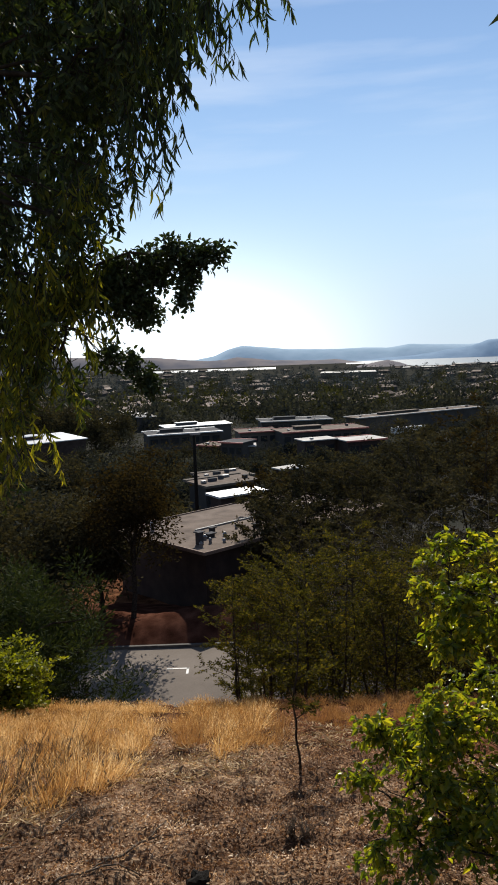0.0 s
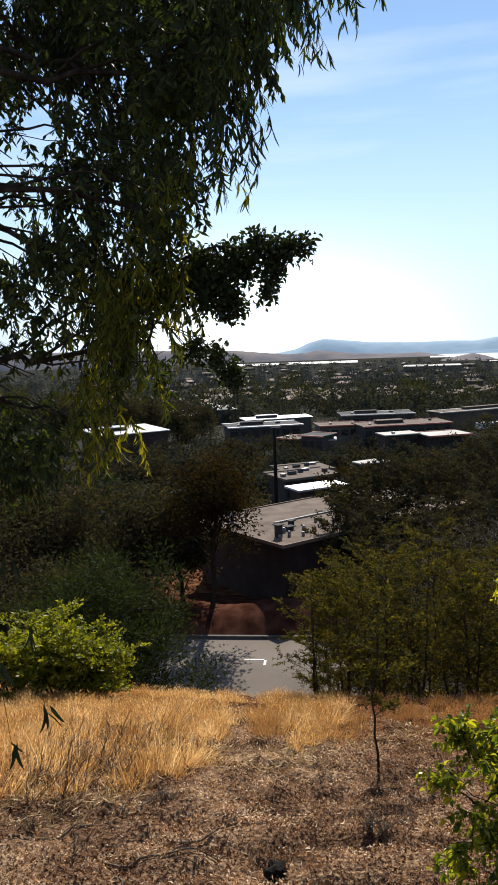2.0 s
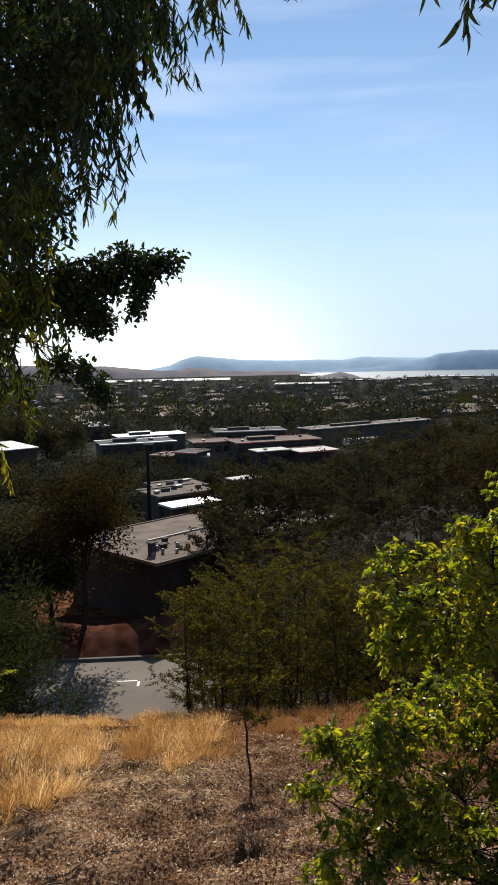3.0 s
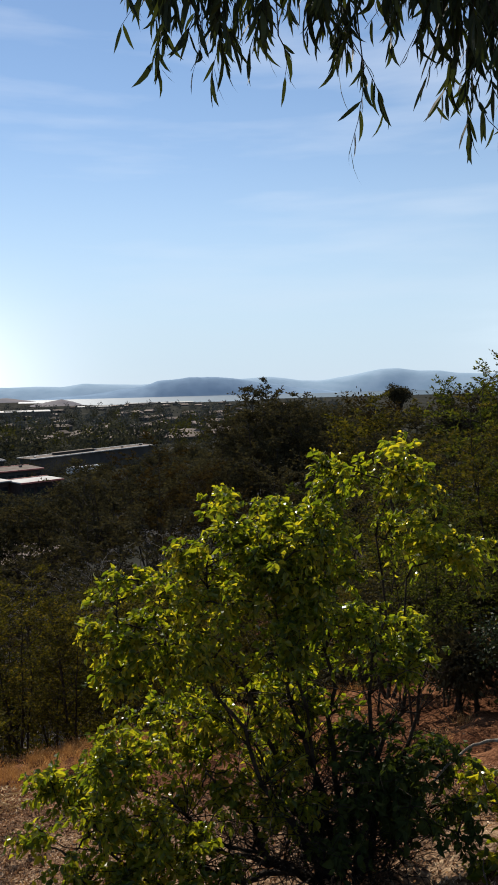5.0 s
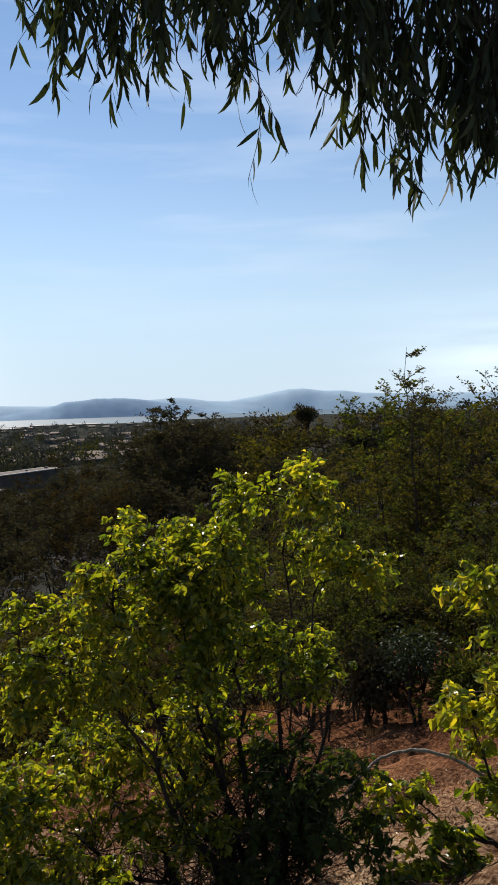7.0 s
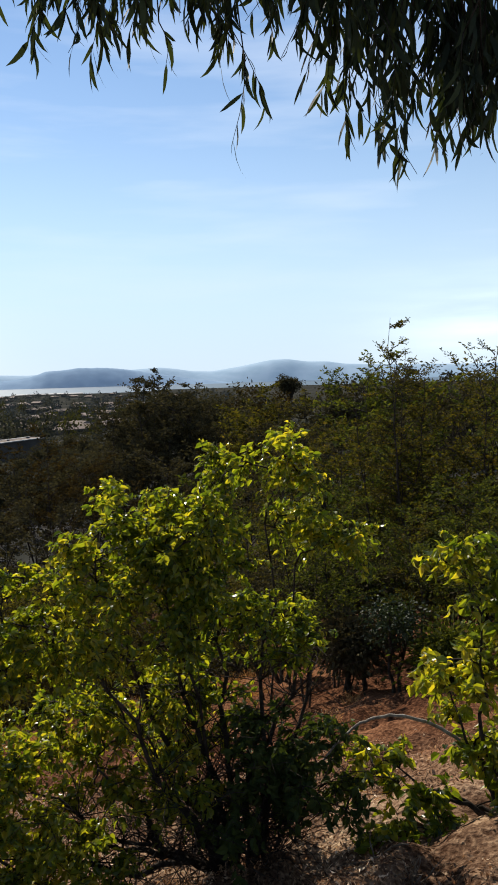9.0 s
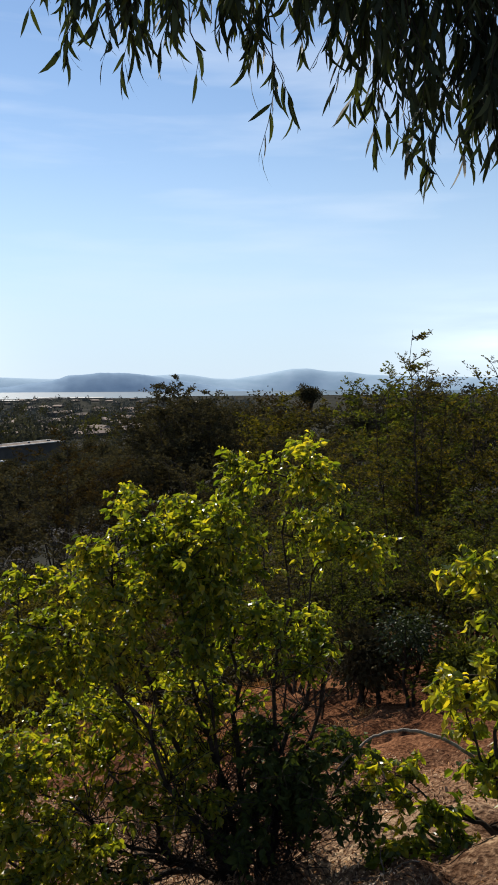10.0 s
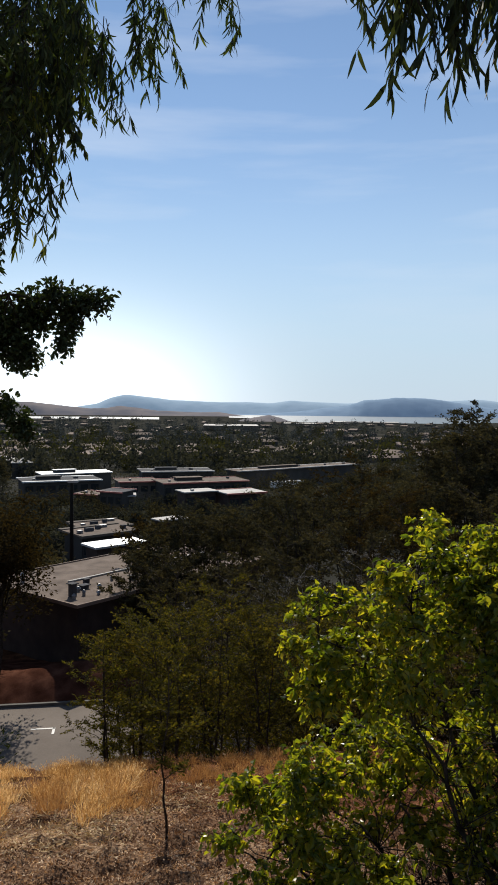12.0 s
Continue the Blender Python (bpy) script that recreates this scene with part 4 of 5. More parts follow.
big_shrub("shrub", "large bright green many-stemmed shrub with oval leaves", (fx, fy, ground_z(fx, fy) - 0.03), SHRUB + SHRUB_BACK, M_shrub, 0.049, 21, [(-36.4, -14, 4.4), (-34.2, -11, 4.4), (-30.5, -12, 4.3), (-27.9, -14, 4.2), (-25, -15, 4.1), (-21.5, -14.5, 4.15), (-17.9, -17.5, 4.1), (-14.5, -26.5, 4.0), (-19, -30, 3.95), (-38, -18, 4.4), (-24, -24, 4.1), (-12, -30, 3.9), (-16, -33, 3.8), (-27, -25, 4.2), (-21, -27, 4.0)], 1.15, bare=800)
# lower part of the same shrub, with shade put into its leaf colour
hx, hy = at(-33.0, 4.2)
big_shrub("shrub", "low part of the bright shrub, shade put into its leaf colour", (hx, hy, ground_z(hx, hy) - 0.03), [(-34.2, -25.7, 3.6, 2.3, 4.2), (-38, -26.5, 2.6, 2.2, 4.25), (-34.2, -29.0, 4.2, 2.4, 4.1), (-39.8, -28.7, 1.7, 1.8, 4.2), (-31.4, -30.6, 2.6, 1.7, 4.0)], M_shrub_shade, 0.062, 23, [(-34, -27, 4.2), (-36.5, -28, 4.2), (-31, -28.5, 4.1), (-38.5, -28, 4.2)], 0.9, 0.016, bare=160)
gx, gy = at(-52, 4.4)
big_shrub("shrub", "bright green shrub with drooping leafy boughs", (gx, gy, ground_z(gx, gy) - 0.03), [(-49.4, -13.8, 3.4, 2.2, 4.4), (-48, -20.4, 2.6, 2.3, 4.4), (-49.5, -25.0, 2.6, 1.8, 4.4), (-45.2, -28.8, 1.5, 1.1, 4.3), (-42.7, -27.0, 2.2, 1.4, 4.4), (-46.9, -30.7, 1.9, 2.2, 4.2), (-42.6, -31.0, 1.2, 1.1, 4.2), (-54, -18, 4, 4, 4.5), (-53, -27, 3.5, 4, 4.4)], M_shrub, 0.068, 22, [(-50, -17, 4.4), (-48, -23, 4.4), (-53, -16, 4.5), (-46.5, -28.5, 4.3), (-44, -27.4, 4.4)], 0.9)

arch = [polar(-36.5, 4.15, rise(-29, 4.15)), polar(-39, 4.3, rise(-26.3, 4.3)), polar(-41.5, 4.4, rise(-24.4, 4.4)), polar(-44.5, 4.5, rise(-24.0, 4.5)), polar(-47.5, 4.6, rise(-24.8, 4.6)), polar(-51, 4.6, rise(-27, 4.6)), polar(-52, 4.5, ground_z(*at(-52, 4.5)) - 0.05)]
arch = np.array(arch)
ts = np.linspace(0, len(arch) - 1, 40)
arch = np.stack([np.interp(ts, range(len(arch)), arch[:, k]) for k in range(3)], -1)
for _ in range(6):
    arch[1:-1] = 0.25 * arch[:-2] + 0.5 * arch[1:-1] + 0.25 * arch[2:]
arch[1:-1] += rng.normal(size=(38, 3)) * 0.003
tagged(wood("fallen_bough", [(arch, np.linspace(0.006, 0.014, 40))], M_bark_pale, None, 8), "pale lichened bare bough arching out of the shrubs", "branch")


# ---- eucalyptus ----
def hanging(lobes, seed, density, leaf, aspect, strand, gap=0.022, loose=0.3, reach_up=0.0):
    """Drooping twigs that hang inside the lobes, and the leaves on them."""
    r = np.random.default_rng(seed)
    lines, P, A = [], [], []
    for (cx, cy, cz, rx, rz) in lobes:
        n = int(density * rx * rx * rz)
        bunches = max(4, n // 5)
        u = unit(r.normal(size=(bunches, 3))) * (r.uniform(0, 1, (bunches, 1)) ** 0.33)
        for q in u[r.integers(0, bunches, n)]:
            s = strand * r.uniform(0.35, 1.25)
            top = np.array([cx, cy, cz]) + q * np.array([rx, rx, rz]) + r.normal(size=3) * np.array([0.05, 0.05, 0.08])
            top[2] += s * 0.5
            way = np.array([*r.normal(size=2) * (0.25 + 0.9 * max(0.0, loose - 0.4)), -1.0])
            t = np.linspace(0, 1, 5)[:, None]
            line = top + unit(way) * s * t + np.array([*r.normal(size=2) * 0.10, 0]) * t * (1 - t) * s * 4
            lines.append((line, np.linspace(0.003, 0.0012, 5)))
            if reach_up:
                lines.append((bend(top + np.array([*r.normal(size=2) * 0.12, reach_up * r.uniform(0.6, 1.3)]), top, 5, 0, 0.06), np.linspace(0.004, 0.003, 5)))
            m = int(s / gap)
            tt = r.uniform(0.08, 1.0, m)
            i = np.minimum((tt * 4).astype(int), 3)
            f = (tt * 4 - i)[:, None]
            P.append(line[i] * (1 - f) + line[i + 1] * f)
            A.append(unit(np.stack([r.normal(size=m) * loose, r.normal(size=m) * loose, -np.ones(m)], -1)))
    P, A = np.concatenate(P), np.concatenate(A)
    n = len(P)
    L = leaf * r.uniform(0.6, 1.25, n)
    return lines, P, A, L, L * aspect * r.uniform(0.7, 1.2, n)


def eucalyptus(label, foot, top, lobes, seed, density, leaf, aspect, strand, mat, bough_r=0.05, back=(), front=(), young=(), loose=0.42):
    x, y = foot
    z0 = ground_z(x, y) - 0.1
    root = thing("eucalyptus_tree", label, "tree", (x, y, z0))
    off = np.array([x, y, z0])
    ax = bend((0, 0, 0), (0.3, 0.4, top - z0), 12, 0, 0.03)
    wood("trunk", [(ax, np.linspace(0.32, 0.09, 12))], M_bark_pale, root, 10)
    for (cx, cy, cz, rx, rz) in lobes:
        c = np.array([cx, cy, cz + (rz * 0.5 if front else rz + 0.45)]) - off
        k = int(np.clip(np.argmin(np.abs(ax[:, 2] - c[2] - 0.3)), 2, 10))
        main = bend(ax[k], c, 14, 0.07, 0.13)[::-1][np.linspace(0, 13, 9).astype(int)][::-1]
        slim = 1.0 if rx > 0.24 else 0.35
        boughs = [(main, np.linspace(bough_r * slim, 0.012 * slim, 9))]
        for _ in range(7 if slim == 1.0 else 3):
            q = c + rng.normal(size=3) * np.array([rx, rx, rz]) * 0.5
            boughs.append((bend(main[rng.integers(4, 9)], q, 5, 0.1, 0.1), np.linspace(bough_r * 0.3 * slim, bough_r * 0.1 * slim, 5)))
        wood("bough", boughs, M_bark, root, 6)
    sprays = [("foliage", lobes, seed, density * (1.3 if front else 1), leaf, aspect, strand * (0.58 if front else 1), 0.014 if front else 0.026, 0.95 if front else loose, SICKLE if front else LONG, mat)]
    if front:
        sprays.append(("outer_foliage", front, seed + 5, density * 0.9, leaf * 1.35, aspect * 0.5, strand * 1.3, 0.02, 0.36, LONG, mat))
        # young: sprays in the brighter leaf colour that stands for sunlight
        sprays.append(("lit_foliage", young, seed + 6, density * 0.75, leaf * 1.3, aspect * 0.62, strand * 1.2, 0.02, 0.4, LONG, M_euc_lit))
    for nm, lb, sd, dn, lf, asp, st, gap, way, form, tone in sprays:
        lines, P, A, L, W = hanging(lb, sd, dn, lf, asp, st, gap, way, 0.0 if front else 0.4)
        tagged(wood("twig_growth", [(l - off, w) for l, w in lines], M_bark, root, 3), kind="stuff")
        leaves(nm, P - off, A, L, W, form, tone, root)
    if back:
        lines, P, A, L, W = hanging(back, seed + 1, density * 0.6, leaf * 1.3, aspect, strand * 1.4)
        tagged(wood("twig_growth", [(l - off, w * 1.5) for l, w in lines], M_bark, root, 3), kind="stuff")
        # inner leaves take the darker colour, which stands for shade inside the crown
        leaves("inner_foliage", P - off, A, L, W, CARD, M_euc_dark, root, "inner leaves, shade put into their darker colour")
    return root


def elobe(b, e, d, wide, tall):
    p = polar(b, d)
    return (float(p[0]), float(p[1]), rise(e, d), d * math.tan(radians(wide)), d * math.tan(radians(tall)))


LEFT = [elobe(*q) for q in [(11, 23, 5.0, 7.5, 6), (8, 19, 4.8, 4.2, 3.5), (19, 25, 5.4, 5.5, 5), (31, 24, 5.5, 5.5, 6), (14.5, 14, 5.2, 6.0, 6), (29, 10, 5.6, 4.5, 6), (10.4, 12, 4.9, 2.3, 3.5), (17, 4.5, 5.3, 6.0, 5), (12.4, 8, 5.0, 3.3, 3.6), (13.5, -0.3, 5.0, 3.0, 2.8), (28, 0, 5.6, 4.5, 4), (22, -5, 5.6, 4.5, 3.6), (29, -7, 5.8, 6, 5), (17.5, -7, 5.2, 1.4, 2.2), (14, 33, 6.5, 12, 6), (28, 34, 6.5, 10, 6), (21, 19, 5.5, 3.0, 4), (23.4, 12.5, 5.5, 2.6, 4), (22.4, 4, 5.5, 2.8, 4)]]
FRONT_SPRAYS = [elobe(*q) for q in [(3.4, 24.4, 4.6, 4.4, 3.2), (0.2, 24.6, 4.6, 3.0, 2.0), (-2.6, 26.4, 4.6, 3.2, 2.0), (-5.4, 27.4, 4.6, 3.0, 1.8), (1.5, 26.4, 4.7, 4.0, 2.4), (6.0, 22.0, 4.7, 3.0, 3.0), (7.4, 13.0, 4.7, 1.6, 3.4), (6.0, 16.0, 4.7, 1.6, 2.4), (6.8, 17.6, 4.7, 2.6, 3.0)]]
LIT_SPRAYS = [elobe(*q) for q in [(13.6, 0.4, 4.9, 2.4, 2.4), (17.2, -5.2, 5.0, 2.2, 2.4), (12, 5, 4.9, 2.6, 2.6), (13.9, -0.8, 4.9, 2.4, 2.2), (17.4, -5.6, 5.0, 2.2, 2.4), (16.8, -3.0, 5.0, 2.6, 2.8), (15.6, 2.0, 5.0, 2.8, 2.8), (14.4, 6.5, 5.0, 3.0, 3.4), (18.5, -4.4, 5.05, 2.2, 2.4), (11.6, 10, 4.85, 2.6, 3.2), (17.5, 4, 5.0, 3, 3), (9.4, 12.6, 4.8, 2.2, 2.6)]]
BACK = [elobe(*q) for q in [(11, 22, 7.2, 6, 5.5), (5.5, 23.5, 6.0, 4, 3), (8.5, 19.0, 6.0, 3.4, 4), (6.5, 21.5, 5.6, 5.0, 3.4), (14, 13, 7.2, 5, 5.5), (10.5, 14, 6.2, 3, 4), (16, 3.5, 7.2, 5, 4.5), (26, -6.5, 7.3, 5, 3), (20, 21, 6.8, 4.4, 5), (20, 9, 6.8, 2.6, 4), (18.5, 26, 6.6, 5, 4), (16.5, 21.5, 6.2, 4.5, 5)]]
eucalyptus("tall eucalyptus with hanging grey-green sickle leaves", at(47, 6.4), 11.0, LEFT, 31, 1350, 0.072, 0.30, 0.34, M_euc, 0.04, BACK, FRONT_SPRAYS, LIT_SPRAYS)
RIGHT = [elobe(*q) for q in [(-18.6, 27.2, 3.0, 3.2, 1.6), (-26.4, 26.2, 2.9, 4.2, 2.2), (-31.6, 25.4, 2.9, 3.4, 2.6), (-35.2, 27.2, 2.9, 3.4, 1.4), (-41, 24.0, 2.9, 3.4, 3.8), (-44.5, 20.8, 2.9, 2.6, 3.0), (-48.8, 20.0, 3.0, 3.0, 3.6), (-17.2, 23.2, 3.0, 0.5, 0.9), (-28.3, 22.8, 2.9, 1.8, 1.1), (-32.6, 22.2, 2.9, 1.4, 1.1), (-24.3, 24.4, 2.9, 1.6, 1.0), (-53, 21, 3.1, 4.5, 5), (-26, 32, 3.2, 9, 4), (-40, 31, 3.2, 9, 4.5), (-46, 26, 3.0, 4, 3), (-17.5, 30, 3.0, 2.6, 2)]]
eucalyptus("eucalyptus with boughs of long dark leaves hanging overhead", at(-75, 4.0), 9.0, RIGHT, 32, 4600, 0.122, 0.15, 0.38, M_euc_dark, 0.012, loose=0.3)

low_twig = thing("hanging_twig", "thin eucalyptus twig with dark leaves hanging low", "twig", tuple(float(v) for v in polar(29, 3.4, 4.2)))
lt = polar(29, 3.4, 4.2)
for b0, e0, d0 in ((25.2, -26.0, 3.0), (22.6, -24.2, 3.1)):
    q0 = polar(b0, d0, rise(e0, d0)) - lt
    line = bend((0, 0, 0), q0, 14, 0, 0.04)
    wood("stalk", [(line, np.linspace(0.0028, 0.0014, 14))], M_bark, low_twig, 4)
    pp = np.repeat(line[-3:], 5, axis=0) + rng.normal(size=(15, 3)) * 0.012
    aa = unit(np.stack([rng.normal(size=15) * 0.35, rng.normal(size=15) * 0.35, -np.ones(15)], -1))
    for p1, a1 in zip(pp, aa):
        leaves("leaf", p1[None], a1[None], 0.11, 0.016, LONG, M_euc_dark, low_twig)

# the broad-leaved bough among the eucalyptus
oak_c = [(0.9, 7.9, 5.0, 0.6), (1.9, 7.4, 5.0, 0.8), (2.9, 7.5, 5.0, 0.9), (4.2, 7.9, 5.0, 0.9), (5.4, 7.4, 5.1, 1.1), (3.2, 6.4, 5.0, 0.7), (3.4, 5.4, 5.0, 0.6), (3.6, 4.5, 5.0, 0.45), (5.4, 6.4, 5.1, 0.9), (6.8, 6.2, 5.1, 1.1), (6.6, 4.6, 5.1, 0.9), (6.3, 3.7, 5.1, 0.7), (8.2, 4.4, 5.1, 1.1), (8.6, 6.2, 5.2, 1.2), (10.2, 5.6, 5.2, 1.1), (9.4, 0.6, 5.1, 0.6), (7.8, 0.3, 5.1, 0.45), (7.0, -0.9, 5.1, 0.5), (6.5, -1.7, 5.1, 0.4)]
r_oak = np.random.default_rng(41)
ox, oy = at(45, 7.4)
oak = thing("oak_tree", "dark broad-leaved tree with a leafy bough among the eucalyptus", "tree", (ox, oy, ground_z(ox, oy) - 0.1))
o_off = np.array([ox, oy, ground_z(ox, oy) - 0.1])
o_ax = bend((0, 0, 0), (0.2, -0.2, 5.5), 9, 0, 0.03)
wood("trunk", [(o_ax, np.linspace(0.18, 0.06, 9))], M_bark, oak, 8)
o_arm = o_ax[6]
o_main = bend(o_ax[7], polar(2.6, 5.0, rise(7.2, 5.0)) - o_off, 12, 0.05, 0.09)
o_lines, OP, OA = [(o_main, np.linspace(0.022, 0.005, 12)), (bend(o_arm, polar(12.5, 5.2, rise(2.6, 5.2)) - o_off, 10, 0.05, 0.06), np.linspace(0.016, 0.005, 10))], [], []
for b, e, d, size in oak_c:
    c = polar(b * 0.93 + 1.2, d, rise(e - 0.1, d)) - o_off
    start = o_main[int(np.argmin(np.linalg.norm(o_main - c, axis=1)))] if e > 2 else polar(12.5, 5.2, rise(2.6, 5.2)) - o_off
    o_lines.append((bend(start, c, 6, 0.06, 0.08), np.linspace(0.006, 0.003, 6)))
    for _ in range(int((34 if b > 5.5 else 19) * size ** 1.5) + 4):
        tip = c + unit(r_oak.normal(size=3)) * 0.098 * size * r_oak.uniform(0.3, 1.45)
        tw = bend(c, tip, 4, 0, 0.1)
        o_lines.append((tw, np.linspace(0.004, 0.002, 4)))
        q = tip + r_oak.normal(size=(14, 3)).clip(-1.8, 1.8) * 0.032
        OP.append(q)
        OA.append(unit((q - c) * 4 + r_oak.normal(size=(14, 3)) + np.array([0, 0, -0.4])))
wood("bough", o_lines, M_bark, oak, 4)
OP, OA = np.concatenate(OP), np.concatenate(OA)
leaves("foliage", OP, OA, 0.046 * r_oak.uniform(0.5, 1.2, len(OP)), 0.026, OVATE, M_oak, oak)

# ---- grass and litter ----
def grass_patch(name, label, xs, front, back, cell, mat, tall, seed, bare=()):
    """Domed tussocks of fine blades, with bare litter showing between them towards the front."""
    r = np.random.default_rng(seed)
    gx, gy = np.meshgrid(np.arange(xs[0], xs[1], cell), np.arange(4.0, back, cell))
    cx, cy = gx.ravel() + r.normal(size=gx.size) * cell * 0.33, gy.ravel() + r.normal(size=gx.size) * cell * 0.33
    edge = np.interp(cx, front[0], front[1])
    keep = (cy > edge) & (r.uniform(0, 1, gx.size) < 0.34 + 0.14 * np.maximum(0, cy - edge))
    for bx, by0, by1, half in bare:
        keep &= ~((np.abs(cx - bx + 0.03 * (cy - by0)) < half) & (cy > by0) & (cy < by1))
    cx, cy = cx[keep], cy[keep]
    rad = r.uniform(0.09, 0.30, len(cx))
    hgt = tall * (0.5 + rad * 2.2) * r.uniform(0.6, 1.25, len(cx)) * np.interp(cy, [6, 9, 12], [1.3, 1.0, 0.55])
    per = (3000 * rad ** 2 + 20).astype(int)
    X, Y, S, H = np.repeat(cx, per), np.repeat(cy, per), np.repeat(rad, per), np.repeat(hgt, per)
    n = len(X)
    a, q = r.uniform(0, 2 * np.pi, n), np.sqrt(r.uniform(0, 1, n))
    ox, oy = np.cos(a) * q, np.sin(a) * q
    x, y = X + ox * S * 0.7, Y + oy * S * 0.7
    lean = np.stack([ox + 0.2, oy], -1) * 0.36 + r.normal(size=(n, 2)) * 0.27 + np.repeat(r.normal(size=(len(cx), 2)) * 0.15, per, axis=0)
    A = unit(np.concatenate([lean, np.ones((n, 1))], 1))
    L = H * (1 - 0.3 * q * q) * r.uniform(0.4, 1.15, n)
    base = np.stack([x, y, height(x, y) - 0.02], -1)
    v, f = leaf_arrays(base, A, L, 0.003 + 0.003 * r.uniform(0, 1, n), BLADE)
    ears = r.uniform(0, 1, n) < 0.6
    v2, f2 = leaf_arrays((base + A * L[:, None] * 0.9)[ears], A[ears] + r.normal(size=(int(ears.sum()), 3)) * 0.35, 0.04 * r.uniform(0.6, 1.3, int(ears.sum())), 0.007, CARD)
    off = len(v)
    f += [[i + off for i in q2] for q2 in f2]
    ob = new(name, mesh_of(name, np.concatenate([v, v2]), f, mat))
    return tagged(ob, label, "grass", kind="stuff")


FRONT = ([-9.0, -2.84, -1.99, -1.51, -1.66, -1.68, -1.17, -0.69, 0.03, 0.49, 1.3, 6.0], [5.26, 5.66, 5.76, 6.45, 8.39, 9.73, 7.58, 7.48, 8.41, 9.51, 10.1, 10.7])
grass_patch("dry_grass", "tall golden dry grass along the brow of the slope", (-8.5, 0.0), FRONT, 14.4, 0.30, M_grass, 0.40, 61, [(-1.30, 7.07, 14.5, 0.16), (-2.1, 8.2, 8.9, 0.25)])
grass_patch("rusty_grass", "rust-coloured dry grass under the feathery trees", (-1.0, 8), FRONT, 14.4, 0.34, M_grass_red, 0.40, 62)

grass_patch("rusty_grass", "short rust-coloured grass on the slope under the thin trees", (3.2, 9.5), ([3.2, 5, 7, 9.5], [7.2, 6.2, 5.6, 5.2]), 11.0, 0.9, M_grass_red, 0.16, 63)

r_l = np.random.default_rng(71)
n_l = 260000
l_b, l_d = np.radians(r_l.uniform(-60, 32, n_l)), 2.6 + 9.0 * r_l.uniform(0, 1, n_l) ** 0.9
lx, ly = -np.sin(l_b) * l_d, np.cos(l_b) * l_d
patchy = np.sin(lx * 1.7 + 2) * np.cos(ly * 1.3) + r_l.normal(size=n_l) * 0.5
keep_l = patchy > -0.95 + 0.35 * np.maximum(0, ly + 0.9 * lx - 8.7) + 1.25 * sstep(1.4, 3.2, lx)
lx, ly = lx[keep_l], ly[keep_l]
n_l = len(lx)
lz = height(lx, ly) + r_l.uniform(0.0, 1, n_l) ** 2 * 0.05
la = np.stack([r_l.normal(size=n_l), r_l.normal(size=n_l), r_l.normal(size=n_l) * 0.9], -1)
lv, lf = leaf_arrays(np.stack([lx, ly, lz], -1), la, r_l.uniform(0.010, 0.048, n_l), r_l.uniform(0.005, 0.017, n_l), CURL)
tagged(new("leaf_litter", mesh_of("leaf_litter", lv, lf, M_litter)), "brown and bleached fallen leaves over the slope", "leaf litter", kind="stuff")

n_s = 70000
s_b, s_d = np.radians(r_l.uniform(-60, 32, n_s)), 2.6 + 9.0 * r_l.uniform(0, 1, n_s) ** 0.9
sx, sy = -np.sin(s_b) * s_d, np.cos(s_b) * s_d
from_edge = sy - np.interp(sx, FRONT[0], FRONT[1])
keep_s = (np.sin(sx * 2.3) * np.cos(sy * 1.9 + 1) - 1.1 * np.abs(from_edge + 0.35) + r_l.normal(size=n_s) * 0.6 > -0.55) & (sx < 1.6)
sx, sy = sx[keep_s], sy[keep_s]
n_s = len(sx)
sv, sf = leaf_arrays(np.stack([sx, sy, height(sx, sy) + r_l.uniform(0.004, 0.03, n_s)], -1), np.stack([r_l.normal(size=n_s), r_l.normal(size=n_s), r_l.normal(size=n_s) * 0.2], -1), r_l.uniform(0.04, 0.14, n_s), 0.005, CARD)
tagged(new("loose_straw", mesh_of("loose_straw", sv, sf, M_straw)), "pale broken straw scattered over the leaf litter", "straw", kind="stuff")

for p, q, rad, up in [((-1.25, 4.46), (-0.48, 5.01), 0.012, 0), ((-1.87, 4.88), (-1.38, 5.65), 0.012, 0), ((-1.47, 6.78), (-1.55, 6.92), 0.013, 0.26), ((-0.6, 5.13), (-0.6, 5.19), 0.007, 0.13), ((-1.61, 4.03), (-1.62, 4.18), 0.009, 0.2), ((-1.46, 4.15), (-0.78, 4.33), 0.01, 0), ((0.01, 5.09), (0.17, 5.65), 0.007, 0.03), ((-1.32, 3.92), (-1.13, 3.69), 0.008, 0.05), ((-2.22, 4.47), (-1.84, 4.95), 0.013, 0), ((2.41, 2.95), (2.74, 2.65), 0.009, 0)]:
    ln = bend((*p, 0), (*q, 0), 11, 0, 0.08)
    ln[:, 2] = [ground_z(u, v) + 0.014 for u, v in ln[:, :2]]
    ln[:, 2] += np.linspace(0, up, 11)
    ln[:, :2] += rng.normal(size=(11, 2)) * up * 0.05
    limbs = [(ln, np.linspace(rad, rad * 0.4, 11))]
    if up < 0.04:
        fork = bend(ln[6], ln[6] + np.array([0.12, 0.16, 0.03]), 5, 0, 0.1)
        limbs.append((fork, np.linspace(rad * 0.6, rad * 0.3, 5)))
    tagged(wood("fallen_stick", limbs, M_stick, None, 6), "crooked dead stick lying on the leaf litter", "stick", "sticks")

bm = bmesh.new()
bmesh.ops.create_icosphere(bm, subdivisions=3, radius=0.07)
for v in bm.verts:
    v.co *= 1 + 0.9 * noise.noise(v.co * 18) + 0.45 * noise.noise(v.co * 50)
    v.co.z *= 0.75
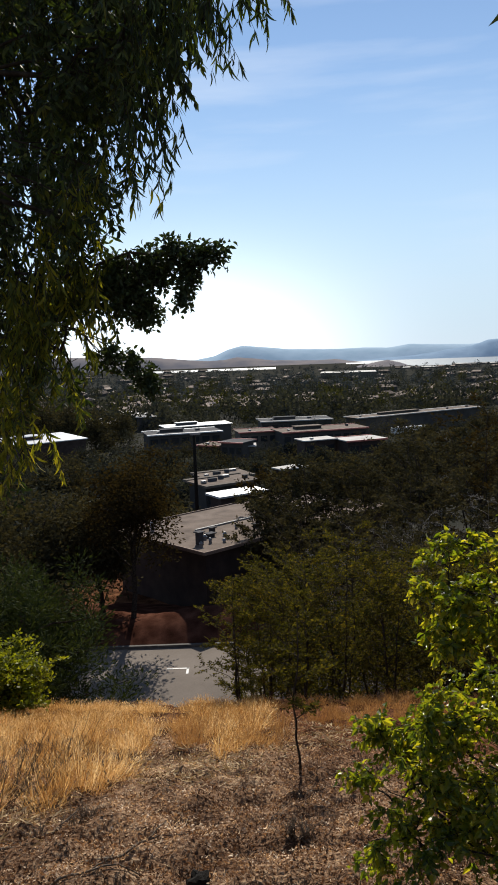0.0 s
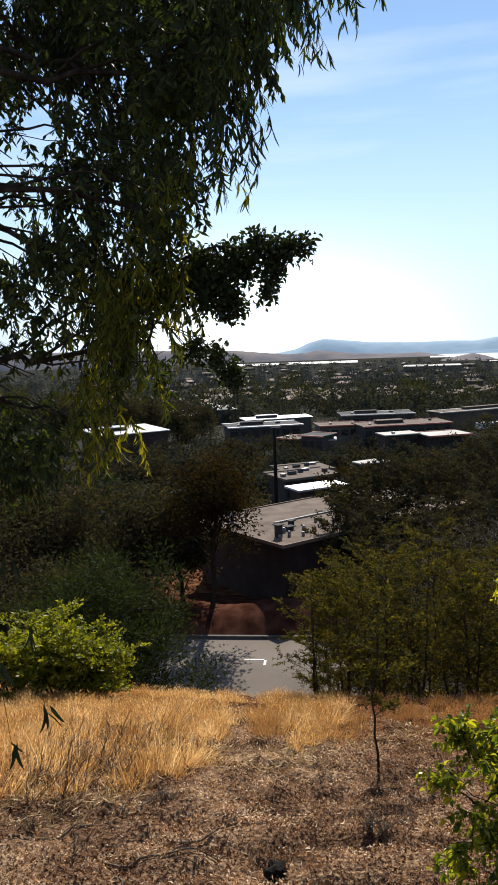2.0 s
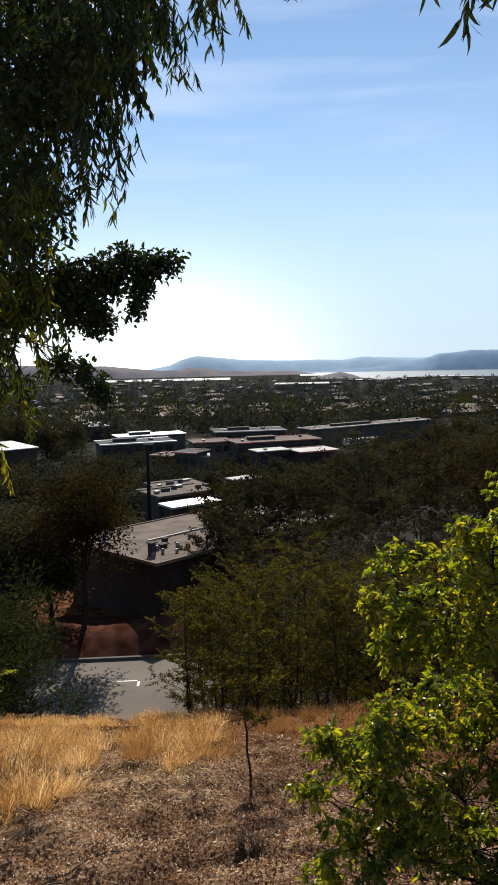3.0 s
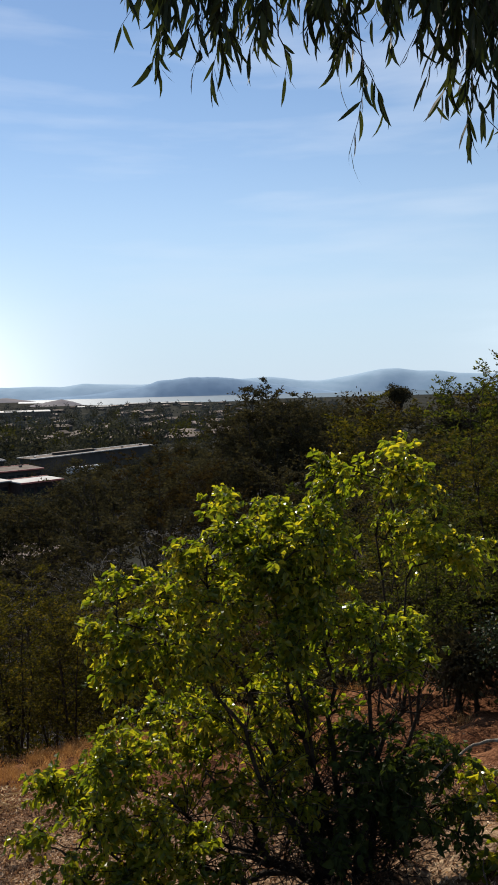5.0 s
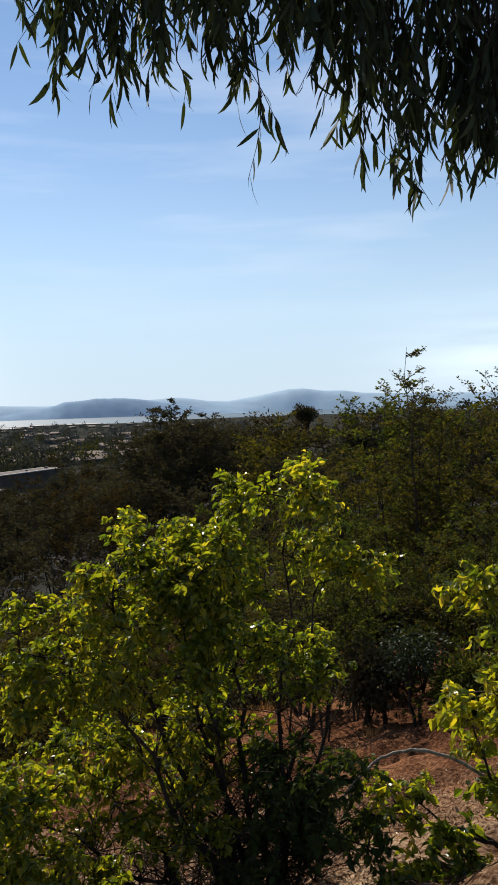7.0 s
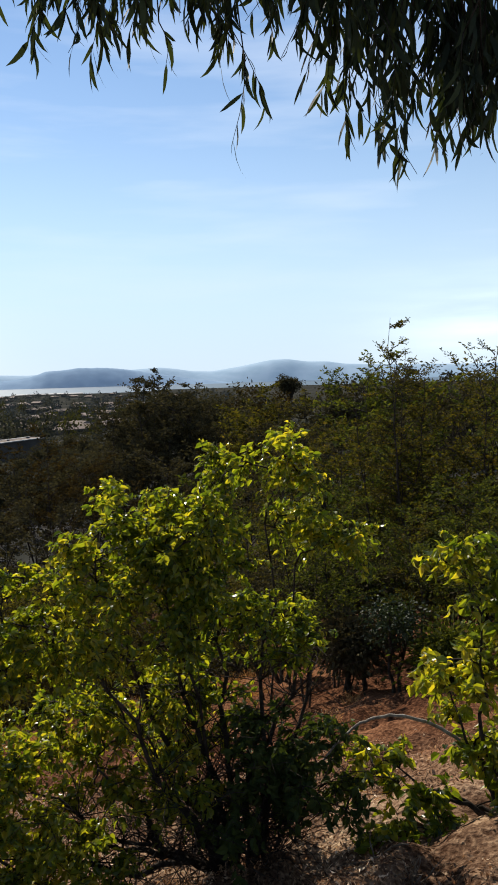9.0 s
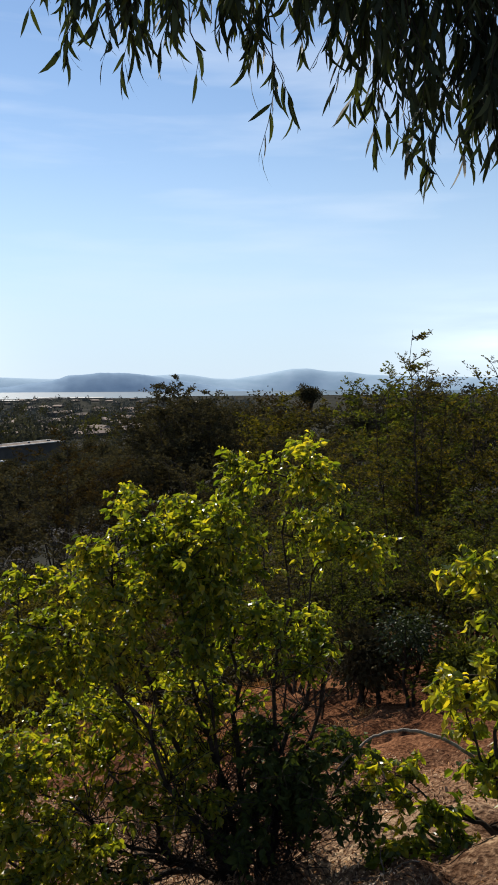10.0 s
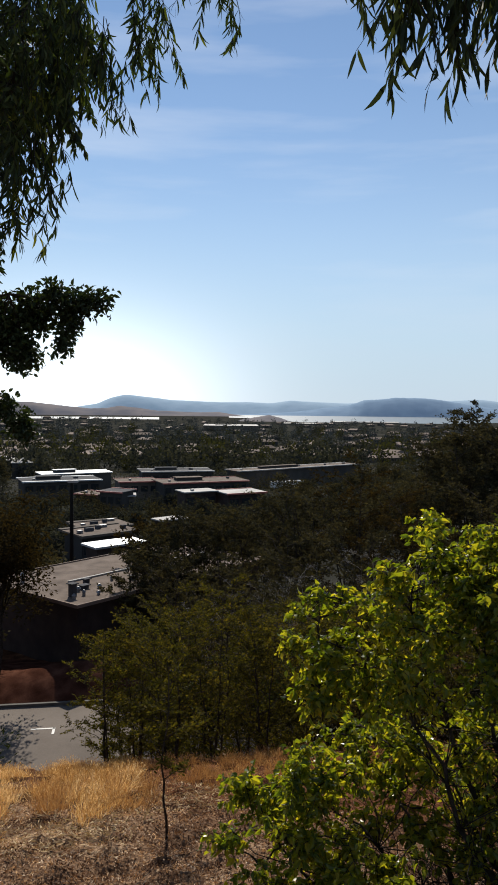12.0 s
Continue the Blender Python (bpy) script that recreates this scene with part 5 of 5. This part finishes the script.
stump = part("charred_stump", bm, M_char)
stump.location = (-0.38, 4.17, ground_z(-0.38, 4.17) + 0.03)
tagged(stump, "small black charred stump in the leaf litter", "stump")

# dead weeds and stalks
def weed(label, place, tall, wide, stems, seed, name="dead_weed", lean=0.0):
    r = np.random.default_rng(seed)
    z = ground_z(*place)
    lines = []
    for _ in range(stems):
        tip = np.array([*r.normal(size=2) * wide, tall * r.uniform(0.5, 1.1)]) + np.array([lean, 0, 0])
        st = bend((*(r.normal(size=2) * 0.02), -0.02), tip, 6, 0, 0.06)
        lines.append((st, np.linspace(0.0045, 0.0015, 6)))
        for _k in range(3):
            a = st[r.integers(2, 5)]
            lines.append((bend(a, a + np.array([*r.normal(size=2) * wide * 0.5, tall * 0.25]), 4, 0, 0.05), np.linspace(0.002, 0.001, 4)))
    ob = wood(name, lines, M_stick, None, 4)
    ob.location = (*place, z)
    return tagged(ob, label, "weed", "dead weeds")


for i, spot in enumerate([(-1.43, 5.64), (-1.49, 5.54), (-1.32, 5.6), (0.29, 4.86), (0.2, 4.91), (-0.21, 7.11), (-0.86, 6.41), (2.58, 2.46), (-1.61, 5.0), (-2.23, 4.83)]):
    weed("low dark dead weed on the leaf litter", spot, 0.12, 0.06, 18, 400 + i)
for i, (b, d) in enumerate([(22.0, 6.6), (20.8, 7.0), (19.5, 6.8), (18.2, 7.2), (23.5, 6.7), (15.5, 7.6), (21.5, 6.2), (20.2, 6.3), (19.0, 6.5), (17.4, 6.9), (16.4, 7.2), (22.8, 7.4), (18.8, 7.9), (14.8, 8.2), (24, 6.1), (17.0, 8.0)]):
    weed("tall dark dry stalk standing in golden grass", at(b, d), 0.62, 0.10, 5, 420 + i, "dry_stalk", 0.2)


# ---- near building ----
def near_building():
    c = polar(3.65, 43.0)
    b = thing("brown_building", "low brown building with a worn flat roof", "building", (float(c[0]), float(c[1]), -13.8), 43)
    W, D, H = 17.0, 9.0, 4.1          # along the two sides, height
    bm = bmesh.new()
    box(bm, W / 2, D / 2, H / 2, W, D, H)
    part("wall", bm, M_brick, b)
    bm = bmesh.new()
    box(bm, W / 2, D / 2, H + 0.06, W + 0.7, D + 0.7, 0.12, 0.02)
    roof = part("roof", bm, M_roof, b)
    bm = bmesh.new()
    for s in ((W / 2, -0.38, W + 0.8, 0.08), (W / 2, D + 0.38, W + 0.8, 0.08)):
        box(bm, s[0], s[1], H + 0.1, s[2], s[3], 0.2)
    for s in ((-0.38, D / 2, 0.08, D + 0.68), (W + 0.38, D / 2, 0.08, D + 0.68)):
        box(bm, s[0], s[1], H + 0.1, s[2], s[3], 0.2)
    part("fascia", bm, M_tile, b)
    for x, y, h, r in ((1.5, 1.3, 0.22, 0.10), (0.6, 1.1, 0.2, 0.1), (1.9, 2.3, 0.2, 0.12), (3.3, 2.0, 0.16, 0.12), (4.4, 1.4, 0.18, 0.09), (2.2, 0.8, 0.14, 0.1), (5.2, 3.0, 0.2, 0.1), (1.2, 6.9, 0.5, 0.15)):
        bm = bmesh.new()
        bmesh.ops.create_cone(bm, cap_ends=True, segments=12, radius1=r, radius2=r * 0.9, depth=h, matrix=Matrix.Translation((x, y, H + 0.12 + h / 2)))
        bmesh.ops.create_cone(bm, cap_ends=True, segments=12, radius1=r * 1.35, radius2=r * 0.5, depth=0.14, matrix=Matrix.Translation((x, y, H + 0.12 + h + 0.04)))
        part("roof_vent", bm, M_steel, b, "galvanised roof vent")
    for x, y, l, w, h in ((0.9, 1.6, 0.38, 0.38, 0.75), (2.6, 2.6, 0.5, 0.36, 0.2), (3.6, 3.6, 0.36, 0.3, 0.26), (6.4, 2.2, 0.5, 0.4, 0.2)):
        bm = bmesh.new()
        box(bm, x, y, H + 0.12 + h / 2, l, w, h, 0.03)
        box(bm, x, y, H + 0.14 + h, l + 0.16, w + 0.16, 0.06, 0.01)
        part("roof_hood", bm, M_slate, b, "dark sheet-metal vent hood")
    bm = bmesh.new()
    box(bm, W / 2 + 1, 4.6, H + 0.17, W - 4, 0.16, 0.1)
    part("roof_kerb", bm, M_white, b, "pale roof joint")


near_building()
for x0, y0, w, l in ((-3.9, 35.3, 1.1, 0.12), (-3.4, 35.0, 0.12, 0.7)):
    bm = bmesh.new()
    box(bm, x0, y0, -13.444, w, l, 0.008)
    tagged(part("road_marking", bm, M_paint), "worn white paint mark on the grey road", "road marking", kind="structure")


def slab_building(name, label, b0, b1, d, roof_e, depth, roof_mat, wall_mat, trim=None, windows=0, pitch=0.0, turn=0, units=0, d1=None):
    """A long low building seen across the valley, between two bearings, with eaves, roof edges, window bays and roof units."""
    p, q = polar(b0, d), polar(b1, d1 or d)
    w = float(np.linalg.norm(q - p))
    ang = math.degrees(math.atan2(q[1] - p[1], q[0] - p[0])) + turn
    g = min(ground_z(*p[:2]), ground_z(*q[:2])) - 0.5
    h = rise(roof_e, d) - g
    ob = thing(name, label, "building", (float(p[0]), float(p[1]), g), ang)
    bm = bmesh.new()
    box(bm, w / 2, depth / 2, h / 2, w, depth, h)
    part("wall", bm, wall_mat, ob)
    bm = bmesh.new()
    r = box(bm, w / 2, depth / 2, h + 0.1, w + 0.8, depth + 0.8, 0.2)
    for v in r["verts"]:
        if v.co.y > depth / 2:
            v.co.z += pitch
    part("roof", bm, roof_mat, ob)
    if trim:
        for y, z in ((-0.5, h + 0.06), (depth + 0.5, h + 0.16 + pitch)):
            bm = bmesh.new()
            box(bm, w / 2, y, z, w + 0.9, 0.9 if trim is not M_red else 0.25, 0.3)
            part("fascia", bm, trim, ob)
    if w > 14:
        bm = bmesh.new()
        box(bm, w * 0.36, depth * 0.6, h + 0.3 + pitch * 0.6, w * 0.3, depth * 0.35, 0.9)
        part("roof_storey", bm, wall_mat, ob)
        bm = bmesh.new()
        box(bm, w * 0.36, depth * 0.6, h + 0.83 + pitch * 0.6, w * 0.3 + 0.5, depth * 0.35 + 0.5, 0.16)
        part("upper_roof", bm, roof_mat, ob)
    for i in range(windows):
        x = w * (i + 0.5) / windows
        hi, ww = min(1.5, h * 0.4), w / windows * 0.78
        bm = bmesh.new()
        box(bm, x, -0.03, h - 1.6, ww, 0.1, hi)
        win = part("window", bm, wall_mat, ob)
        bm = bmesh.new()
        box(bm, x, -0.09, h - 1.6, ww - 0.2, 0.04, hi - 0.2)
        part("pane", bm, M_glass, win)
    for i in range(units):
        bm = bmesh.new()
        x = w * (i + 0.3 + 0.4 * ((i * 7) % 3) / 3) / units
        box(bm, x, depth * (0.3 + 0.17 * ((i * 5) % 4)), h + 0.2 + pitch * 0.5 + 0.18, 0.6 + 0.5 * (i % 2), 0.6, 0.3 + 0.12 * (i % 3), 0.03)
        part("roof_unit", bm, M_slate if i % 3 else M_steel, ob)
    return ob


slab_building("warehouse", "long building with a bright metal roof", 16.9, 12.1, 165, -5.62, 12, M_metalroof, M_brick, None, 0, 0.7, 0, 0, 172)
slab_building("warehouse", "commercial building with grey walls and a bright roof edge", 7.5, 2.1, 180, -5.42, 7, M_slate, M_grey, M_metalroof, 7, 0.2, 0, 2, 184)
slab_building("warehouse", "commercial building with a bright sloping metal roof", 6.2, 1.3, 198, -4.92, 5, M_metalroof, M_grey, None, 0, 0.3, 0, 0, 204)
slab_building("office_building", "grey office with a thin white roof edge", -1.0, -6.2, 205, -4.75, 6, M_slate, M_grey, M_white, 8, 0.2, 0, 2, 209)
slab_building("shop_building", "low building with a pale roof and dull red fascia", 0.65, -2.2, 172, -5.5, 6, M_roof, M_tan, M_red, 4, 0.1, 0, 1, 174)
slab_building("office_building", "long building with dull red fascia and dark windows", -2.6, -8.8, 168, -5.62, 7, M_roof, M_grey, M_red, 10, 0.2, 0, 3, 176)
slab_building("shop_building", "low brown building with a pale flat roof", -7.4, -10.1, 142, -6.38, 5, M_white, M_brick, M_red, 3, 0.1, 0, 0, 146)
slab_building("shop_building", "low brown building with a pale flat roof", -4.2, -6.5, 142, -6.3, 3.6, M_white, M_brick, None, 3, 0.1, 0, 1, 145)
slab_building("shop_building", "low building with grey walls and dull red trim", 2.1, 0.5, 150, -6.15, 4, M_slate, M_grey, M_red, 3, 0.1, 0, 0, 147)
slab_building("shop_building", "small wing with a pale flat roof", 0.45, -0.4, 149, -6.55, 4, M_white, M_tan, None, 2, 0.1, 0, 0)
slab_building("shop_building", "low building with grey walls and dull red trim", 3.8, 2.3, 158, -6.3, 4, M_roof, M_brick, M_red, 3, 0.1, 0, 1, 155)
slab_building("long_warehouse", "very long grey warehouse with a white roof edge", -8.1, -16.9, 232, -4.68, 5, M_roof, M_grey, M_white, 0, 0.1, 0, 6, 272)
slab_building("shop_building", "low building with a grey flat roof and roof units", 3.4, -0.4, 92, -9.4, 4.2, M_roof, M_grey, M_tan, 5, 0.1, 0, 5, 96)
slab_building("shop_building", "low building with a grey flat roof and roof units", 3.3, 0.0, 108, -8.85, 4.4, M_roof, M_grey, M_tan, 4, 0.1, 0, 4, 111)
slab_building("shed", "low shed with a bright white roof", 2.3, -0.95, 75, -10.3, 2.0, M_metalroof, M_brick, None, 0, 0.1, 0, 0, 78)
slab_building("shop_building", "low building with a pale flat roof", -2.5, -4.2, 115, -8.4, 2.0, M_white, M_brick, None, 3, 0.1, 0, 0, 118)
slab_building("shop_building", "low building with a pale flat roof", 8.3, 6.9, 300, -4.05, 8, M_white, M_grey, None, 0, 0.2, 0, 0)


def van(label, b, d, e, turn):
    """A parked delivery van."""
    x, y = at(b, d)
    ob = thing("van", label, "van", (x, y, rise(e, d) - 2.4), turn, group="parked vans")
    bm = bmesh.new()
    r = box(bm, 0, 0, 1.35, 5.2, 2.0, 1.9, 0.12)
    box(bm, 2.75, 0, 0.9, 0.7, 1.9, 0.9, 0.1)
    part("body", bm, M_carwhite, ob)
    bm = bmesh.new()
    box(bm, 2.62, 0, 1.75, 0.12, 1.7, 0.7, 0.02)
    part("windscreen", bm, M_glass, ob)
    for wx in (-1.7, 1.9):
        for wy in (-0.9, 0.9):
            bm = bmesh.new()
            bmesh.ops.create_cone(bm, cap_ends=True, segments=14, radius1=0.36, radius2=0.36, depth=0.25, matrix=Matrix.Translation((wx, wy, 0.36)) @ Matrix.Rotation(radians(90), 4, "X"))
            part("wheel", bm, M_tyre, ob)


for b, d, turn in ((-11.1, 232, 35), (-11.9, 234, 35), (-12.6, 237, 35)):
    gz = math.degrees(math.atan2(ground_z(*at(b, d)) + 2.4 - 1.6, d)) / 1.03
    van("white delivery van parked before the long warehouse", b, d, gz, turn)

# lamp pole behind the brown building
px, py = at(4.12, 64)
pg = ground_z(px, py)
ptop = rise(-5.5, 64)
pole = thing("street_lamp", "dark tall lamp pole with a small bright head", "street lamp", (px, py, pg))
wood("pole", [(np.array([(0, 0, -0.2), (0, 0, (ptop - pg) / 2), (0, 0, ptop - pg)]), np.array([0.2, 0.17, 0.14]))], M_char, pole, 10)
bm = bmesh.new()
box(bm, 0.1, 0, ptop - pg + 0.1, 0.9, 0.35, 0.22, 0.05)
part("lamp_head", bm, M_white, pole)

# ---- houses and trees of the plain ----
r_h = np.random.default_rng(81)


def house(w, d, h, roof):
    ob = thing("house", "small pale house with a low pitched roof among trees", "house", group="houses in the plain")
    bm = bmesh.new()
    box(bm, 0, 0, h / 2, w, d, h)
    part("wall", bm, M_tan if roof is M_tile else M_grey, ob)
    bm = bmesh.new()
    vs = [bm.verts.new(c) for c in ((-w / 2 - .5, -d / 2 - .5, h), (w / 2 + .5, -d / 2 - .5, h), (w / 2 + .5, d / 2 + .5, h), (-w / 2 - .5, d / 2 + .5, h), (-w / 2 + 2, 0, h + 2.2), (w / 2 - 2, 0, h + 2.2))]
    for f in ((0, 1, 5, 4), (2, 3, 4, 5), (1, 2, 5), (3, 0, 4), (3, 2, 1, 0)):
        bm.faces.new([vs[i] for i in f])
    part("roof", bm, roof, ob)
    for x in (-w / 4, w / 4):
        bm = bmesh.new()
        box(bm, x, -d / 2, h * 0.55, w * 0.2, 0.1, 1.2)
        part("window", bm, M_glass, ob)
    return ob


kinds = [house(16, 10, 3.2, M_tile), house(13, 9, 3.0, M_roof), house(22, 13, 4.5, M_roof)]
spots = [(float(r_h.uniform(-27, 19)), float(r_h.uniform(0.8, 4.4))) for _ in range(290)]
spots = [(b, max(e, 1.15)) if b < -9 else (b, e) for b, e in spots]
for i, (b, e) in enumerate(spots):
    d = 34.5 / math.tan(radians(e))
    x, y = at(b, d)
    src = kinds[int(r_h.choice([0, 0, 1, 1, 2]))]
    m = pose(x, y, ground_z(x, y) - 0.2, 0, 0, float(r_h.choice([20, 110, -35, 55])) + float(r_h.normal() * 4))
    if i < 3:
        kinds[i].matrix_world = m
    else:
        copy_thing(src, m)
for b0, b1, d, e, dep in [(-5.5, -9.6, 1150, -1.27, 60), (-11.5, -14, 1700, -1.05, 60), (-15, -20, 2000, -0.9, 70), (9.5, 7.5, 420, -3.9, 30), (-13.4, -14.4, 560, -3.3, 20), (12.5, 9.8, 300, -4.4, 20)]:
    slab_building("warehouse", "distant white-roofed warehouse in the plain", b0, b1, d, e, dep, M_white, M_tan, None, 0, 1.0)


def wood_of_plain(name, count, e0, e1, mat, seed, big, fine, leaf):
    """Countless far trees: clumps of leaf faces on the plain."""
    r = np.random.default_rng(seed)
    P, A, L = [], [], []
    for _ in range(count):
        b = r.uniform(-31, 27)
        e = e0 + (e1 - e0) * r.uniform(0, 1) ** 1.4
        if e < 1.12 and b < -9 or e < 1.0 and b < -5:
            continue
        d = 35.0 / math.tan(radians(e))
        x, y = at(b, d)
        g = ground_z(x, y)
        if d < 262:
            continue
        R = big * (0.45 + 1.25 * r.uniform(0, 1) ** 2)
        n = fine
        u = unit(r.normal(size=(n, 3))) * r.uniform(0.4, 1, (n, 1)) * R * np.array([1, 1, r.uniform(0.8, 1.6)])
        P.append(u + np.array([x, y, g + R]))
        A.append(unit(u + r.normal(size=u.shape) * R * 0.4))
        L.append(np.full(n, R * leaf))
    P, A, L = np.concatenate(P), np.concatenate(A), np.concatenate(L)
    v, f = leaf_arrays(P - A * L[:, None] * 0.4, A, L, L * 0.8, CARD)
    ob = new(name, mesh_of(name, v, f, mat))
    return tagged(ob, "countless dark trees between the houses of the plain", "trees", kind="stuff")


wood_of_plain("far_woods", 900, 1.9, 7.0, M_far, 83, 4.2, 130, 0.26)
wood_of_plain("far_woods", 260, 2.0, 6.0, M_fargreen, 85, 4.6, 130, 0.26)
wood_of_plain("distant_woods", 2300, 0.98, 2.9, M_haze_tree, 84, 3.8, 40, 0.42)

# trees among the buildings of the valley
r_v = np.random.default_rng(91)
NEAR_VALLEY = [(5.2, 105, -8.4), (-3, 105, -8.2), (-5.5, 108, -8.0), (-8, 104, -7.6), (20.5, 110, -6.4), (23, 108, -5.8), (-6, 86, -9.3), (-9.5, 82, -9.0), (-13, 84, -8.2), (-17, 88, -6.8), (-20.5, 92, -5.2), (19, 72, -8.6), (15, 70, -9.0), (23, 70, -8.0), (6.9, 84, -9.6), (5.2, 72, -10.4), (5.8, 98, -8.7), (12, 58, -11), (16, 60, -10.5), (20, 60, -10), (24, 58, -9.5), (13, 88, -8.6), (17, 90, -8.2), (21, 88, -7.8), (9, 75, -9.8), (25, 85, -7.4), (14.5, 74, -9.4), (18.5, 75, -9.0)]
MID_VALLEY = [(18, 120, -7.6), (15.5, 118, -7.4), (13, 125, -7.3), (10.5, 120, -6.4), (8.5, 130, -7.2), (6.5, 118, -7.6), (-11, 112, -7.4), (-13.5, 118, -6.6), (-16, 120, -6.0), (-19, 125, -5.0), (9, 150, -5.6), (10.5, 205, -4.9), (-1.5, 150, -7.0), (0.6, 128, -7.8), (-8, 172, -5.5), (-9.5, 170, -5.8)]
FAR_VALLEY = [(-17.5, 215, -3.9), (-19, 220, -3.6), (-18.3, 190, -4.5), (-20, 205, -3.9), (-16.6, 205, -4.6), (-11, 168, -6.0), (-12.5, 165, -6.0), (-14, 168, -5.6), (-15.5, 170, -5.0), (-18, 175, -4.9), (-21, 180, -4.2), (-10.5, 140, -6.9), (-14, 145, -6.3), (-17.5, 150, -5.6), (-20.5, 150, -4.8), (-24, 160, -3.6), (-24, 120, -4.0), (-13, 205, -5.2), (2.5, 150, -6.6), (11.5, 150, -6.4), (17, 145, -6.9), (20, 150, -5.0)]
for b, d, e in NEAR_VALLEY + MID_VALLEY + FAR_VALLEY:
    R = float(r_v.uniform(3.0, 4.6)) * (1.0 if d > 100 else 0.85)
    tree("tree", "dark green tree among the valley buildings", at(b, d), rise(e, d), R, R * 0.95, M_dark if r_v.uniform() < 0.7 else M_far, 0.6, clumps=60, per=26, spread=0.15 * R, trunk_r=0.22, seed=int(300 + d + b * 7), low=0.4, group="valley trees")
for row, (d, e0, e1, step) in enumerate([(160, -6.3, -5.8, 1.1), (137, -7.0, -6.5, 1.2), (128, -7.7, -7.1, 1.4), (112, -8.9, -8.4, 1.8), (215, -4.9, -4.2, 1.6)]):
    b = 19.0
    while b > -19:
        b -= step * float(r_v.uniform(0.6, 1.4))
        dd = d * float(r_v.uniform(0.94, 1.06))
        R = float(r_v.uniform(1.7, 3.0)) * d / 130
        tree("tree", "small green street tree beside the valley buildings", at(b, dd), rise(float(r_v.uniform(e0, e1)), dd), R, R, M_far if r_v.uniform() < 0.6 else M_dark, 0.5, clumps=30, per=22, spread=0.2 * R, trunk_r=0.15, seed=int(500 + row * 97 + b * 11), low=0.3, group="street trees")
